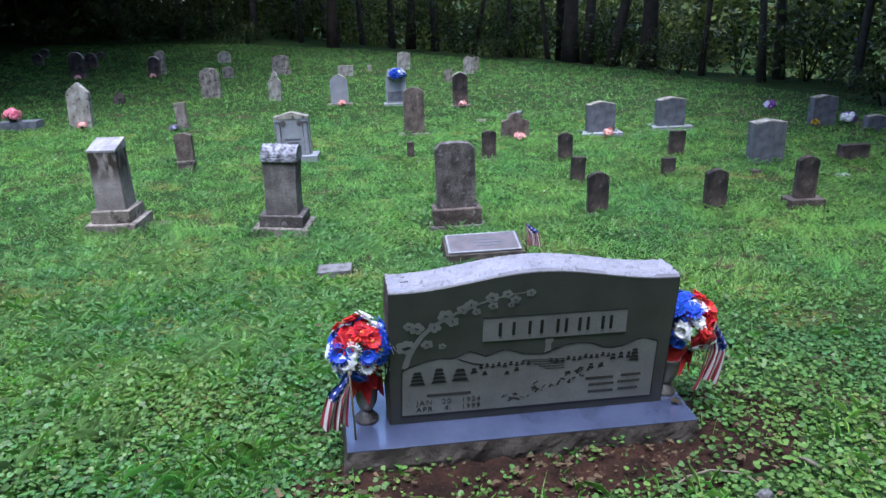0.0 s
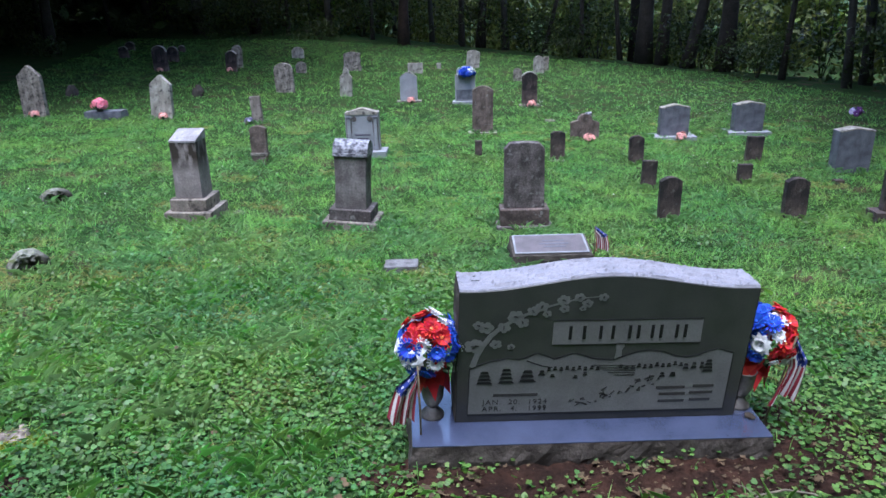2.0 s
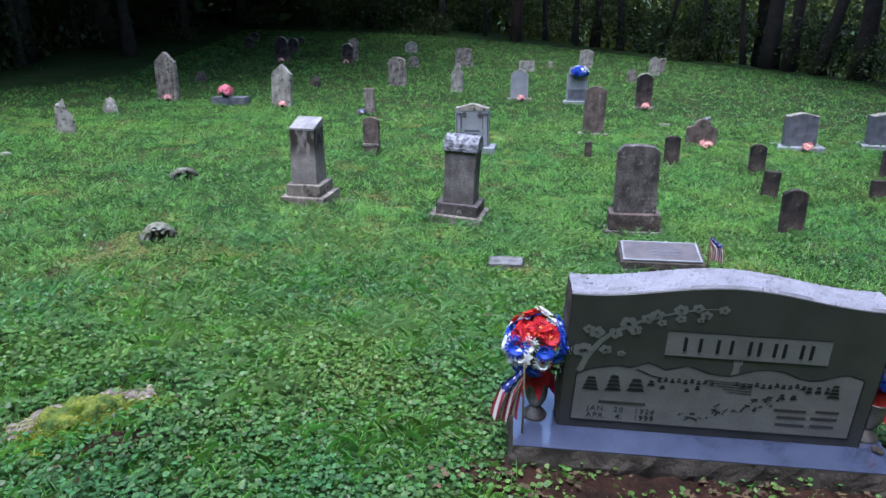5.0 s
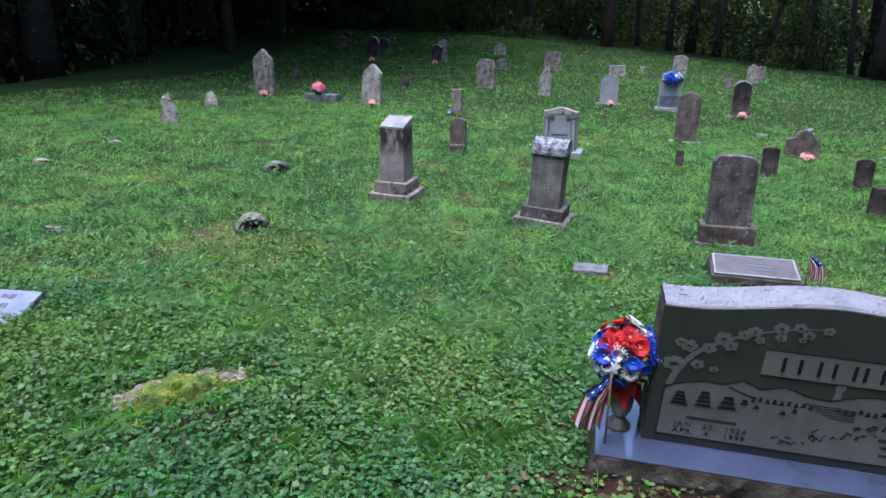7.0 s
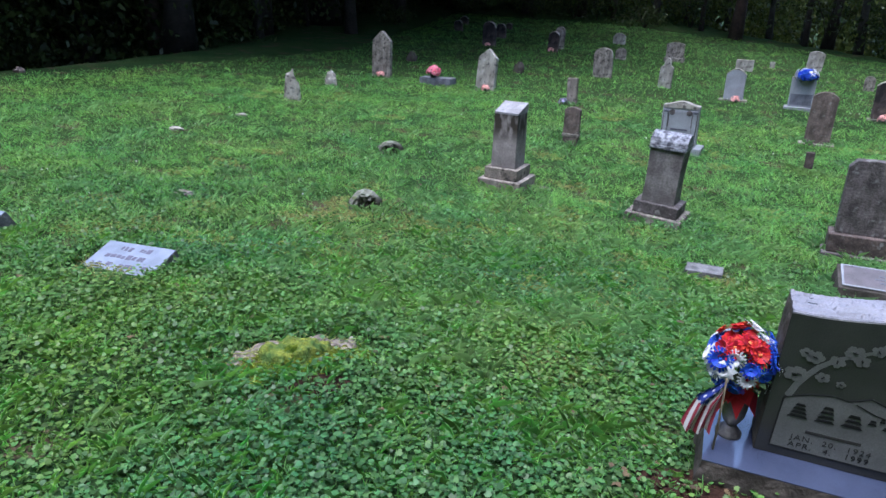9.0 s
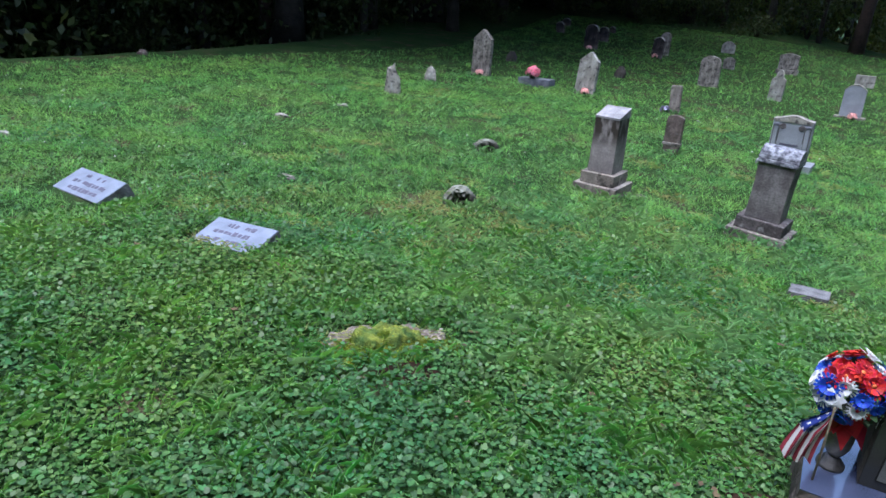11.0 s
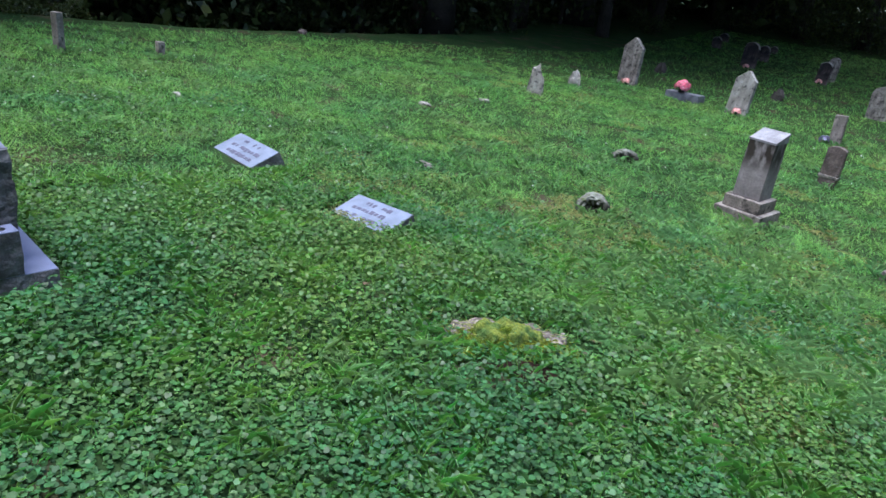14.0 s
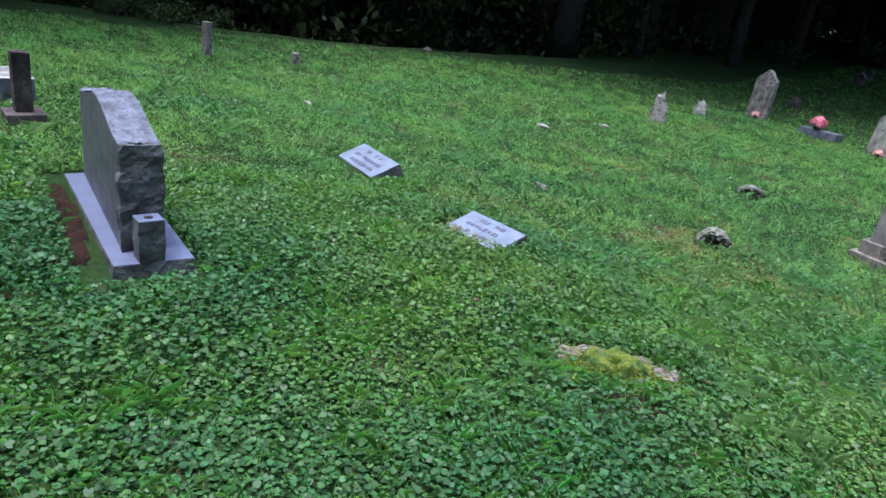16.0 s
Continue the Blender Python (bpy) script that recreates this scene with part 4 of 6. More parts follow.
def long_headstone():
    """The grey double headstone with a square vase block at its end."""
    z = float(gz(-3.704, -1.581)) - 0.065
    m = pose(-3.704, -1.581, z, 0, 0.0, -4.6) @ Matrix.Scale(0.944, 4)
    ob = thing("double_headstone", m, "rough grey granite double headstone with serpentine top", "headstone")
    part("base", rough_block(1.31, 0.335, 0.17, 0.008, 0.03, 21, edge=0.004), ob, at=pose(0, 0.09, -0.06), mat=M["rock_grey"])
    part("base_top", box(1.305, 0.33, 0.006, 0.0015), ob, "smooth grey base top painted pale blue as skylit", at=pose(0, 0.09, 0.108), mat=M["base_skylit"])
    bm = prism([(x, zz) for x, zz in serpentine(1.12, 0.565, 0.085, 30)], 0.17, 0.004, 1)
    part("tablet", bm, ob, "grey polished face", at=pose(-0.062, 0.002, 0.113, 0, 0, -1.6), mat=M["grey_granite"])
    bm = bmesh.new()
    nx, ny = 80, 12
    g = [[bm.verts.new((1.124 * (i / nx - 0.5), 0.17 * j / ny, 0.485 + 0.085 * (0.5 + 0.5 * math.cos(math.pi * (2 * i / nx - 1))) + (0.011 * noise.noise(Vector((i * 0.4, j * 0.8, 2))) + 0.006 * noise.noise(Vector((i * 1.1, j * 1.6, 4))) if 0 < j < ny else -0.002))) for j in range(ny + 1)] for i in range(nx + 1)]
    for i in range(nx):
        for j in range(ny):
            bm.faces.new((g[i][j], g[i + 1][j], g[i + 1][j + 1], g[i][j + 1]))
    part("pitched_top", bm, ob, "pale rock-pitched top painted brighter as skylit", at=pose(-0.062, 0.002, 0.114, 0, 0, -1.6), mat=M["skylit_rock"])
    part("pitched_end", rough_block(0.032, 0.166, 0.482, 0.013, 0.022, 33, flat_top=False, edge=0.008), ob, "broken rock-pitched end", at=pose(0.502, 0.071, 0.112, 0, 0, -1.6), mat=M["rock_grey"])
    vb = thing("vase_block", m @ pose(0.612, 0.075, 0.115, 0, 0, 4), "square granite vase block with a round hole", "vase")
    part("block", rough_block(0.09, 0.105, 0.185, 0.004, 0.02, 40, edge=0.002), vb, at=pose(0, 0, 0), mat=M["rock_grey"])
    part("block_top", box(0.09, 0.105, 0.008, 0.002), vb, "smooth top painted pale blue as skylit", at=pose(0, 0, 0.182), mat=M["base_skylit"])
    part("hole", lathe([(0.019, 0), (0.019, 0.002), (0.012, 0.0022)], 16), vb, "dark round vase hole", at=pose(0, 0, 0.1895), mat=M["dark_plastic"])


long_headstone()

# ---------------------------------------------------------------- the other stones
rnd = lambda k: (lambda w, h: arc_top(w, h, k * w))
flat = lambda w, h: [(-w / 2, 0), (w / 2, 0), (w / 2, h), (-w / 2, h)]
serp = headstone(-0.64, 6.60, 0.435, 0.60, lambda w, h: serpentine(w * 0.98, h, 0.045), 0.13, GL, "grey granite headstone with carved pillars and a serpentine top", [(0.593, 0.318, 0.069, GL)])
for sx in (-1, 1):
    part("pillar", box(0.045, 0.03, 0.40, 0.006), serp, "carved pillar", at=pose(sx * 0.17, -0.004, 0.075), mat=GL)
    part("pillar_head", box(0.06, 0.04, 0.03, 0.005), serp, at=pose(sx * 0.17, -0.004, 0.475), mat=G)
part("recessed_panel", flat_shape([(-0.14, 0.14), (0.14, 0.14), (0.14, 0.30), (-0.14, 0.30)], 0, 0.004), serp, "paler lettered panel", mat=GL)
part("rim", flat_shape([(-0.2, 0.525)] + [(0.2 * (i / 8 - 1), 0.525) for i in range(1, 1)] + [(0.2, 0.525), (0.2, 0.55)] + [(0.2 * (1 - i / 5), 0.55 + 0.04 * (0.5 - 0.5 * math.cos(math.pi * i / 5))) for i in range(1, 11)], 0, 0.005), serp, "pale carved rim", mat=M["marble"])
for sx in (-1, 1):
    part("carved_groove", bar(0.010, 0.36, 0.003), serp, "dark carved groove", at=pose(sx * 0.138, -0.002, 0.31), mat=M["grey_tablet"])
    part("carved_groove", bar(0.008, 0.40, 0.003), serp, "dark carved groove", at=pose(sx * 0.199, -0.002, 0.29), mat=M["grey_tablet"])
    part("carved_scroll", flat_shape([(sx * (0.10 + 0.035 * math.cos(a * 0.7)), 0.475 + 0.035 * math.sin(a * 0.7)) for a in range(9)], 0, 0.004), serp, "dark carved scroll", mat=M["grey_tablet"])
face_lines(serp, (0.5, 0.36, 0.5), M["slab_letters"], 0.4, 0.27, 0.045, -0.006)
headstone(-1.87, 6.13, 0.196, 0.465, rnd(0.16), 0.07, M["red_stone"], "small brown footstone standing on a cut block", [(0.180, 0.095, 0.106, M["red_stone"]), (0.212, 0.106, 0.037, MD)], side=1)
headstone(-2.47, 9.21, 0.165, 0.438, flat, 0.08, M["warm_marble"], "narrow grey stone slab with a small white flower", side=-2)
headstone(-4.15, 9.71, 0.360, 0.730, lambda w, h: pointed(w, h, 0.15), 0.10, MB, "pale pointed marble headstone leaning sideways", side=4, lean=-2)
headstone(-6.34, 9.99, 0.404, 0.846, lambda w, h: pointed(w, h, 0.17), 0.10, MD, "tall weathered pointed headstone", side=2)
headstone(-4.56, 16.82, 0.290, 0.545, rnd(0.3), 0.10, B, "dark rounded headstone near the wood", side=5)
headstone(-4.56, 17.62, 0.270, 0.599, rnd(0.5), 0.10, MD, "lichened headstone leaning behind another", side=3)
headstone(-6.35, 16.79, 0.379, 0.658, rnd(0.45), 0.10, B, "dark round-topped headstone in deep shade")
headstone(-6.67, 18.97, 0.307, 0.433, rnd(0.45), 0.10, B, "dark round-topped headstone in deep shade")
headstone(-7.15, 21.54, 0.190, 0.215, rnd(0.3), 0.10, B, "low dark stone at the edge of the wood")
headstone(-8.40, 19.93, 0.271, 0.330, rnd(0.4), 0.10, B, "low dark stone at the edge of the wood", side=-6)
headstone(-8.96, 22.03, 0.300, 0.290, rnd(0.3), 0.10, B, "low dark stone at the edge of the wood")
headstone(-3.23, 20.02, 0.367, 0.339, rnd(0.3), 0.12, MB, "pale lichened low headstone in the grass")
headstone(-2.59, 13.00, 0.398, 0.615, rnd(0.35), 0.10, MD, "mottled grey headstone with dark stains", side=-1)
headstone(-2.69, 16.50, 0.270, 0.290, rnd(0.3), 0.10, MD, "low mottled stone in the grass")
headstone(-1.26, 12.39, 0.25, 0.578, lambda w, h: shouldered(w, h), 0.10, M["marble"], "slim shouldered old marble stone", side=3)
headstone(-1.40, 17.11, 0.442, 0.497, rnd(0.12), 0.14, MD, "broad weathered stone with a pale cap", [(0.497, 0.239, 0.111, MD)])
headstone(0.03, 11.62, 0.336, 0.572, rnd(0.28), 0.09, GL, "pale rimmed round headstone", [(0.494, 0.197, 0.030, MD)])
headstone(0.29, 16.51, 0.400, 0.260, flat, 0.12, MB, "low pale broken stone in the grass")
headstone(0.97, 17.53, 0.120, 0.157, flat, 0.08, MB, "tiny pale marker stone in the grass")
panelled = headstone(1.12, 11.33, 0.390, 0.550, flat, 0.14, GL, "grey granite headstone with a lettered panel", [(0.500, 0.280, 0.050, GL)])
part("panel", flat_shape([(-0.17, 0.08), (0.17, 0.08), (0.17, 0.27), (-0.17, 0.27)], 0, 0.004), panelled, "darker lettered panel", mat=G)
headstone(1.93, 17.69, 0.368, 0.479, rnd(0.15), 0.10, MB, "pale tilted headstone on the brow", side=5)
headstone(1.08, 8.18, 0.311, 0.717, rnd(0.22), 0.09, M["red_stone"], "tall reddish-brown headstone with a rounded top", [(0.443, 0.211, 0.032, MD)], side=1)
headstone(0.81, 6.34, 0.091, 0.252, flat, 0.07, B, "tiny dark footstone on a slab", [(0.182, 0.150, 0.016, MD)])
headstone(2.34, 11.12, 0.294, 0.648, rnd(0.26), 0.09, B, "dark brown round-topped headstone", [(0.385, 0.182, 0.030, MD)])
headstone(3.58, 16.54, 0.277, 0.463, lambda w, h: pointed(w, h, 0.08), 0.09, MB, "small white pointed headstone")
headstone(3.88, 17.00, 0.147, 0.387, flat, 0.09, MD, "narrow grey stone on the brow")
headstone(2.76, 15.02, 0.207, 0.311, rnd(0.3), 0.09, MD, "small grey stone in the grass")
headstone(1.78, 6.16, 0.178, 0.372, rnd(0.14), 0.07, B, "small dark footstone in the grass", [(0.238, 0.130, 0.022, MD)])
headstone(2.51, 7.64, 0.406, 0.385, lambda w, h: shouldered(w, h), 0.09, M["red_stone"], "broad shouldered brown stone with pale lichen on top", rough=0.006)
headstone(2.73, 6.01, 0.179, 0.353, rnd(0.2), 0.07, B, "small dark footstone in the grass")
headstone(2.43, 4.73, 0.153, 0.316, flat, 0.06, B, "small dark footstone leaning in the grass", side=2)
headstone(2.17, 3.46, 0.186, 0.402, rnd(0.2), 0.07, B, "small dark round-topped headstone", yaw=-4)
headstone(3.88, 7.75, 0.425, 0.506, lambda w, h: serpentine(w, h, 0.04), 0.14, G, "grey granite headstone on a wide pale base", [(0.625, 0.366, 0.054, GL)])
headstone(5.14, 8.00, 0.433, 0.492, lambda w, h: serpentine(w, h, 0.035), 0.17, G, "grey granite headstone with rough sides on a wide base", [(0.649, 0.368, 0.054, GL)])
headstone(4.20, 5.97, 0.197, 0.345, flat, 0.07, B, "small dark footstone tilted in the grass", [(0.241, 0.109, 0.011, MD)], side=2)
headstone(3.56, 4.89, 0.148, 0.224, flat, 0.07, B, "short dark footstone in the grass")
headstone(5.12, 5.42, 0.40, 0.525, lambda w, h: serpentine(w, h, 0.03), 0.17, G, "large grey granite headstone without a base")
headstone(3.29, 3.42, 0.196, 0.392, rnd(0.2), 0.08, B, "small dark round-topped headstone")
headstone(4.17, 3.39, 0.186, 0.492, rnd(0.2), 0.08, B, "narrow brown headstone on a block", [(0.328, 0.197, 0.098, B)])
headstone(6.27, 5.35, 0.355, 0.216, flat, 0.12, B, "low dark rectangular stone")
headstone(7.80, 7.98, 0.385, 0.482, lambda w, h: serpentine(w, h, 0.03), 0.17, G, "grey granite headstone between flowers")
headstone(8.11, 7.21, 0.288, 0.260, lambda w, h: serpentine(w, h, 0.02), 0.12, G, "small grey granite headstone in the grass")
headstone(-8.38, 0.73, 0.085, 0.415, flat, 0.08, M["warm_marble"], "slim brownish stone post in the grass", rough=0.004, yaw=20)
headstone(-8.44, 1.88, 0.095, 0.200, flat, 0.08, M["warm_marble"], "short brownish stone post in the grass")
headstone(-5.26, -1.665, 0.090, 0.449, flat, 0.10, B, "narrow dark stone post on a square base", [(0.225, 0.216, 0.090, B)], yaw=0)
headstone(-5.89, -1.67, 0.446, 0.178, flat, 0.20, G, "low grey granite marker block", yaw=0)
flat_marker(5.49, 4.56, 0.133, 0.111, 0.03, -6, GL, "small pale flat marker in the grass")
flat_marker(2.36, 9.34, 0.157, 0.104, 0.03, -6, MD, "small sunken marker stone in the grass")
flat_marker(4.59, 4.84, 0.099, 0.077, 0.06, -6, B, "small dark marker stub in the grass")
flat_marker(-5.09, 9.82, 0.618, 0.259, 0.13, -4, G, "grey granite low marker under pink flowers", 0, 0)


def fieldstone(x, y, w, d, h, label, seed, yaw=0.0, mat=None, tall=False, hollow=0.0):
    bm = bmesh.new()
    bmesh.ops.create_icosphere(bm, subdivisions=4 if hollow else 3, radius=1)
    for v in bm.verts:
        p = v.co.copy()
        k = 1 + (0.1 if hollow else 0.28) * noise.noise(p * 1.5 + Vector((seed * 3.7, 0, 0))) + (0.08 if hollow else 0.2) * noise.noise(p * 4.1 + Vector((0, seed, 0))) + (0.05 if hollow else 0.1) * noise.noise(p * 9.0 + Vector((0, 0, seed)))
        k2 = 0.85 if tall else 1.0
        v.co = Vector((p.x * w / 2 * k * (1 - 0.12 * max(0, p.z) * tall), p.y * d / 2 * k * k2, math.copysign(abs(p.z) ** 0.65, p.z) * h * k * (1.0 if p.z > 0 else 0.4)))
        if hollow and p.y < 0:              # weathered hollow face under a rounded brow
            q = v.co
            in_face = max(0.0, 1 - (p.x * p.x + (p.z - 0.12) ** 2) / 0.62)
            q.y += d * hollow * in_face * (1 + 1.2 * noise.noise(p * 5.3 + Vector((seed, 0, 0))))
            q.y += d * 0.3 * hollow * max(0.0, 0.3 - p.z)
    me = bpy.data.meshes.new("fieldstone")
    bm.to_mesh(me)
    bm.free()
    me.materials.append(mat or M["fieldstone"])
    ob = new("fieldstone", me)
    ob.matrix_basis = pose(x, y, float(gz(x, y)) - 0.01, 0, 0, yaw)
    return tagged(ob, label, "stone", "fieldstones in the grass")


fieldstone(2.56, 7.68, 0.12, 0.06, 0.05, "pale broken ornament on a shouldered stone", 21, 20, M["brown_top"]).location.z += 0.37
fieldstone(-2.73, 2.37, 0.262, 0.21, 0.168, "grey fieldstone with a hollow dark face and pale brow", 1, 32, hollow=0.36)
fieldstone(-3.50, 4.44, 0.29, 0.19, 0.142, "low grey fieldstone with a dark hollow and pale top", 2, 30, hollow=0.3)
fieldstone(-6.20, 6.71, 0.266, 0.143, 0.42, "upright rough fieldstone grave marker", 3, tall=True, mat=MB)
fieldstone(-6.57, 8.49, 0.240, 0.140, 0.24, "small upright rough fieldstone marker", 4, tall=True, mat=MB)
fieldstone(-6.80, 12.52, 0.238, 0.183, 0.22, "small dark fieldstone in the grass", 5, mat=M["rock_pitch"])
fieldstone(-4.27, 12.45, 0.230, 0.170, 0.22, "dark fieldstone with a pale edge", 6, mat=M["rock_pitch"])
fieldstone(-4.15, 1.95, 0.204, 0.122, 0.03, "flat brown stone sunk in the lawn", 7, mat=MD)
fieldstone(-6.06, 4.06, 0.208, 0.083, 0.04, "flat pale stone sunk in the lawn", 8, mat=MB)
fieldstone(-6.05, 5.27, 0.176, 0.083, 0.04, "flat pale stone sunk in the lawn", 9, mat=MB)
fieldstone(-6.60, 1.09, 0.168, 0.079, 0.03, "flat pale stone sunk in the lawn", 10, mat=MB)
fieldstone(-5.62, -0.35, 0.094, 0.066, 0.03, "small pale stone in the lawn", 11, mat=MB)
fieldstone(-11.05, 6.1, 0.24, 0.16, 0.09, "small brown stump of stone on the brow", 13, mat=M["red_stone"])
fieldstone(-1.68, 3.97, 0.170, 0.127, 0.02, "dark stone sunk beside the pedestal monument", 12, mat=B)

# ---------------------------------------------------------------- flowers on graves
PINK = [(M["pink"], M["pink"], 9, 1)]


def grave_flowers(x, y, z_up, r, cols, label, count=9, seed=0, squash=0.8, bloom=0.62):
    return bouquet(pose(x, y, float(gz(x, y)) + z_up), r, squash, cols, label, count, r * bloom, seed, True, "grave_flowers", "flowers laid at graves", 0.1, None, 0.0)


for i, (x, y) in enumerate(((-4.09, 9.60), (-6.28, 9.87), (-4.56, 16.71), (-6.33, 16.65), (0.07, 11.48), (2.36, 10.97), (2.54, 7.50), (3.93, 7.59))):
    grave_flowers(x, y, 0.055, 0.066, PINK, "coral pink artificial flowers at the foot of a stone", 10, i)
grave_flowers(-5.15, 9.76, 0.229, 0.105, [(M["hotpink"], M["white"], 9, 1)], "pink artificial flowers in a dark urn on a low marker", 14, 20)
urn = thing("flower_urn", pose(-5.15, 9.76, float(gz(-5.15, 9.76)) + 0.12), "dark plastic flower urn", "urn")
part("body", lathe([(0.05, 0), (0.055, 0.02), (0.075, 0.10), (0.07, 0.11)], 14), urn, mat=M["dark_plastic"])
saddle = [(M["blue"], M["white"], 11, 0), (M["white"], M["white"], 9, 1), (M["blue"], M["blue"], 11, 1), (M["white"], M["blue"], 9, 1), (M["blue"], M["blue"], 9, 1)]
grave_flowers(1.15, 11.38, 0.585, 0.17, saddle, "blue and white artificial saddle flowers on top of a headstone", 30, 30, 0.55, 0.42)
grave_flowers(-2.59, 9.11, 0.061, 0.061, [(M["lilac"], M["white"], 9, 1)], "small pale lilac flower beside a stone", 5, 31)
grave_flowers(7.52, 7.83, 0.07, 0.06, [(M["yellow"], M["yellow"], 9, 1)], "yellow artificial flowers beside a headstone", 8, 32)
grave_flowers(8.07, 7.77, 0.132, 0.110, [(M["purple"], M["purple"], 9, 1), (M["purple"], M["purple"], 9, 1), (M["white"], M["white"], 9, 1)], "purple and white artificial flowers beside a headstone", 12, 33)
grave_flowers(7.74, 9.37, 0.129, 0.097, [(M["lilac"], M["white"], 9, 1), (M["purple"], M["white"], 9, 1)], "lilac artificial flowers standing in the grass", 9, 34)

# ---------------------------------------------------------------- wood


def leaf_cloud(count, centre, spread, size, rng):
    """Leaf quads scattered through lumps."""
    lumps = rng.normal(0, 1, (max(3, count // 60), 3)) * np.array(spread) * 0.55 + np.array(centre)
    pick = lumps[rng.integers(0, len(lumps), count)]
    p = pick + rng.normal(0, 1, (count, 3)) * np.array(spread) * 0.30
    d = rng.normal(0, 1, (count, 3))
    d /= np.linalg.norm(d, axis=1)[:, None]
    e = np.cross(d, rng.normal(0, 1, (count, 3)))
    e /= np.linalg.norm(e, axis=1)[:, None]
    s = (size * rng.uniform(0.6, 1.3, count))[:, None]
    return np.stack([p - d * s, p + e * s * 0.5, p + d * s, p - e * s * 0.5], 1)


def tree_meshes(seed, bark, height, radius, crown_leaves=2600, spread=3.5):
    rng = np.random.default_rng(seed)
    pts, rad = [], []
    bend = rng.normal(0, 0.5, 2)
    for k in range(9):
        u = k / 8
        pts.append((bend[0] * u * u + 0.05 * math.sin(u * 7 + seed), bend[1] * u * u + 0.05 * math.cos(u * 6 + seed), -0.3 + u * height))
        rad.append(radius * (1.35 if k == 0 else 1.0 - 0.75 * u))
    bm = tube(pts, rad, 9)
    for b in range(6):
        u = 0.4 + 0.09 * b
        i = min(7, int(u * 8))
        base = Vector(pts[i])
        a = rng.uniform(0, 6.28)
        out = Vector((math.cos(a), math.sin(a), 0.7)) * height * 0.2
        limb = tube([base, base + out * 0.5 + Vector((0, 0, 0.1)), base + out + Vector((0, 0, 0.4))], [radius * 0.4, radius * 0.25, radius * 0.1], 6)
        me = bpy.data.meshes.new("limb")
        limb.to_mesh(me)
        limb.free()
        bm.from_mesh(me)
        bpy.data.meshes.remove(me)
    trunk = bpy.data.meshes.new("trunk")
    bm.to_mesh(trunk)
    bm.free()
    trunk.materials.append(bark)
    leaves = leaf_cloud(crown_leaves, (bend[0] * 0.6, bend[1] * 0.6, height * 0.78), (spread, spread, height * 0.2), 0.38, rng)
    # thin trees take the sunlit leaf colour, dense ones the shaded
    crown = bulk_mesh("crown", leaves, 4, M["leaf_sunlit" if spread < 3 else "leaf_shaded"])
    return trunk, crown


def make_tree(trunk, crown, m, label):
    ob = thing("tree", m, label, "tree", "trees of the wood")
    part("trunk", trunk, ob)
    part("crown", crown, ob)
    return ob


VARIANTS = [tree_meshes(i, (M["bark"], M["bark"], M["bark_grey"], M["bark_red"], M["bark"], M["bark_grey"])[i], (12, 13, 11, 12, 10, 12)[i], (0.17, 0.24, 0.10, 0.2, 0.08, 0.13)[i]) for i in range(6)]
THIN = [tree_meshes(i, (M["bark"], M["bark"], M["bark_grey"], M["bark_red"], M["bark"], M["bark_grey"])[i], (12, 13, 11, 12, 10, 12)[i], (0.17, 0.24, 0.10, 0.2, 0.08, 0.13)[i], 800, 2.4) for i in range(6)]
TREE_LABELS = ["dark-barked tree of the shaded wood", "thick dark-barked tree of the wood", "slim grey-barked tree of the wood", "reddish-barked tree of the shaded wood", "slim dark sapling in the wood", "grey-barked tree of the shaded wood"]


def bearing(deg, dist):
    return -0.06 - math.sin(radians(deg)) * dist, -2.23 + math.cos(radians(deg)) * dist


PLACED = [(-14.4, 23.6, 4, 0), (-17.4, 23, 4, -6), (-19.2, 22.5, 1, 0), (-20.4, 22.1, 0, 1), (-22.3, 21.6, 0, 10), (-24.9, 21.2, 1, 0), (-0.3, 26.3, 3, 3), (5.5, 29.3, 5, 0), (11, 30.5, 0, 0), (2, 28, 4, 0), (-5, 26, 4, 0), (-8.5, 25.5, 5, -3), (-11.5, 24.6, 4, 14), (-29, 20, 4, 4), (-33, 19, 2, -4), (-39, 18, 2, 3), (8.5, 30, 4, 2), (15, 31, 5, 0), (-2.6, 28, 2, 0)]
for i, (deg, dist, v, tip) in enumerate(PLACED):
    x, y = bearing(deg, dist)
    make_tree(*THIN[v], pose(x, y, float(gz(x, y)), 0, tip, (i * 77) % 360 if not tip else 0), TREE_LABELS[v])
rng = np.random.default_rng(11)
spots = []
tries = 0
while len(spots) < 150 and tries < 9000:
    tries += 1
    x, y = rng.uniform(-26, 24), rng.uniform(-24, 46)
    if inside(x, y):
        continue
    near = min(math.hypot(x - ex, y - ey) for ex, ey in EDGE)
    if near < 1.0 or near > 14 or inside(x * 0.93, (y - 6) * 0.93 + 6):
        continue
    if x < -9 and -5 < y < 11 and x > -16.5:      # the western brow is open to the sky
        continue
    if y > 24 and -9.5 < x < 2 and near < 3.0:      # the crest of the lawn lies open
        continue
    if y > 8 and x > 2 and near > 5.0:      # thinner wood there, with light behind it
        continue
    if any(math.hypot(x - a, y - b) < 1.7 for a, b in spots):
        continue
    spots.append((x, y))
for i, (x, y) in enumerate(spots):
    v = int(rng.integers(0, 6))
    make_tree(*(THIN if x > -5 and y > 12 or x > -10 and y > 22 else VARIANTS)[v], pose(x, y, float(gz(x, y)), rng.uniform(-4, 4), rng.uniform(-4, 4), rng.uniform(0, 360)), TREE_LABELS[v])


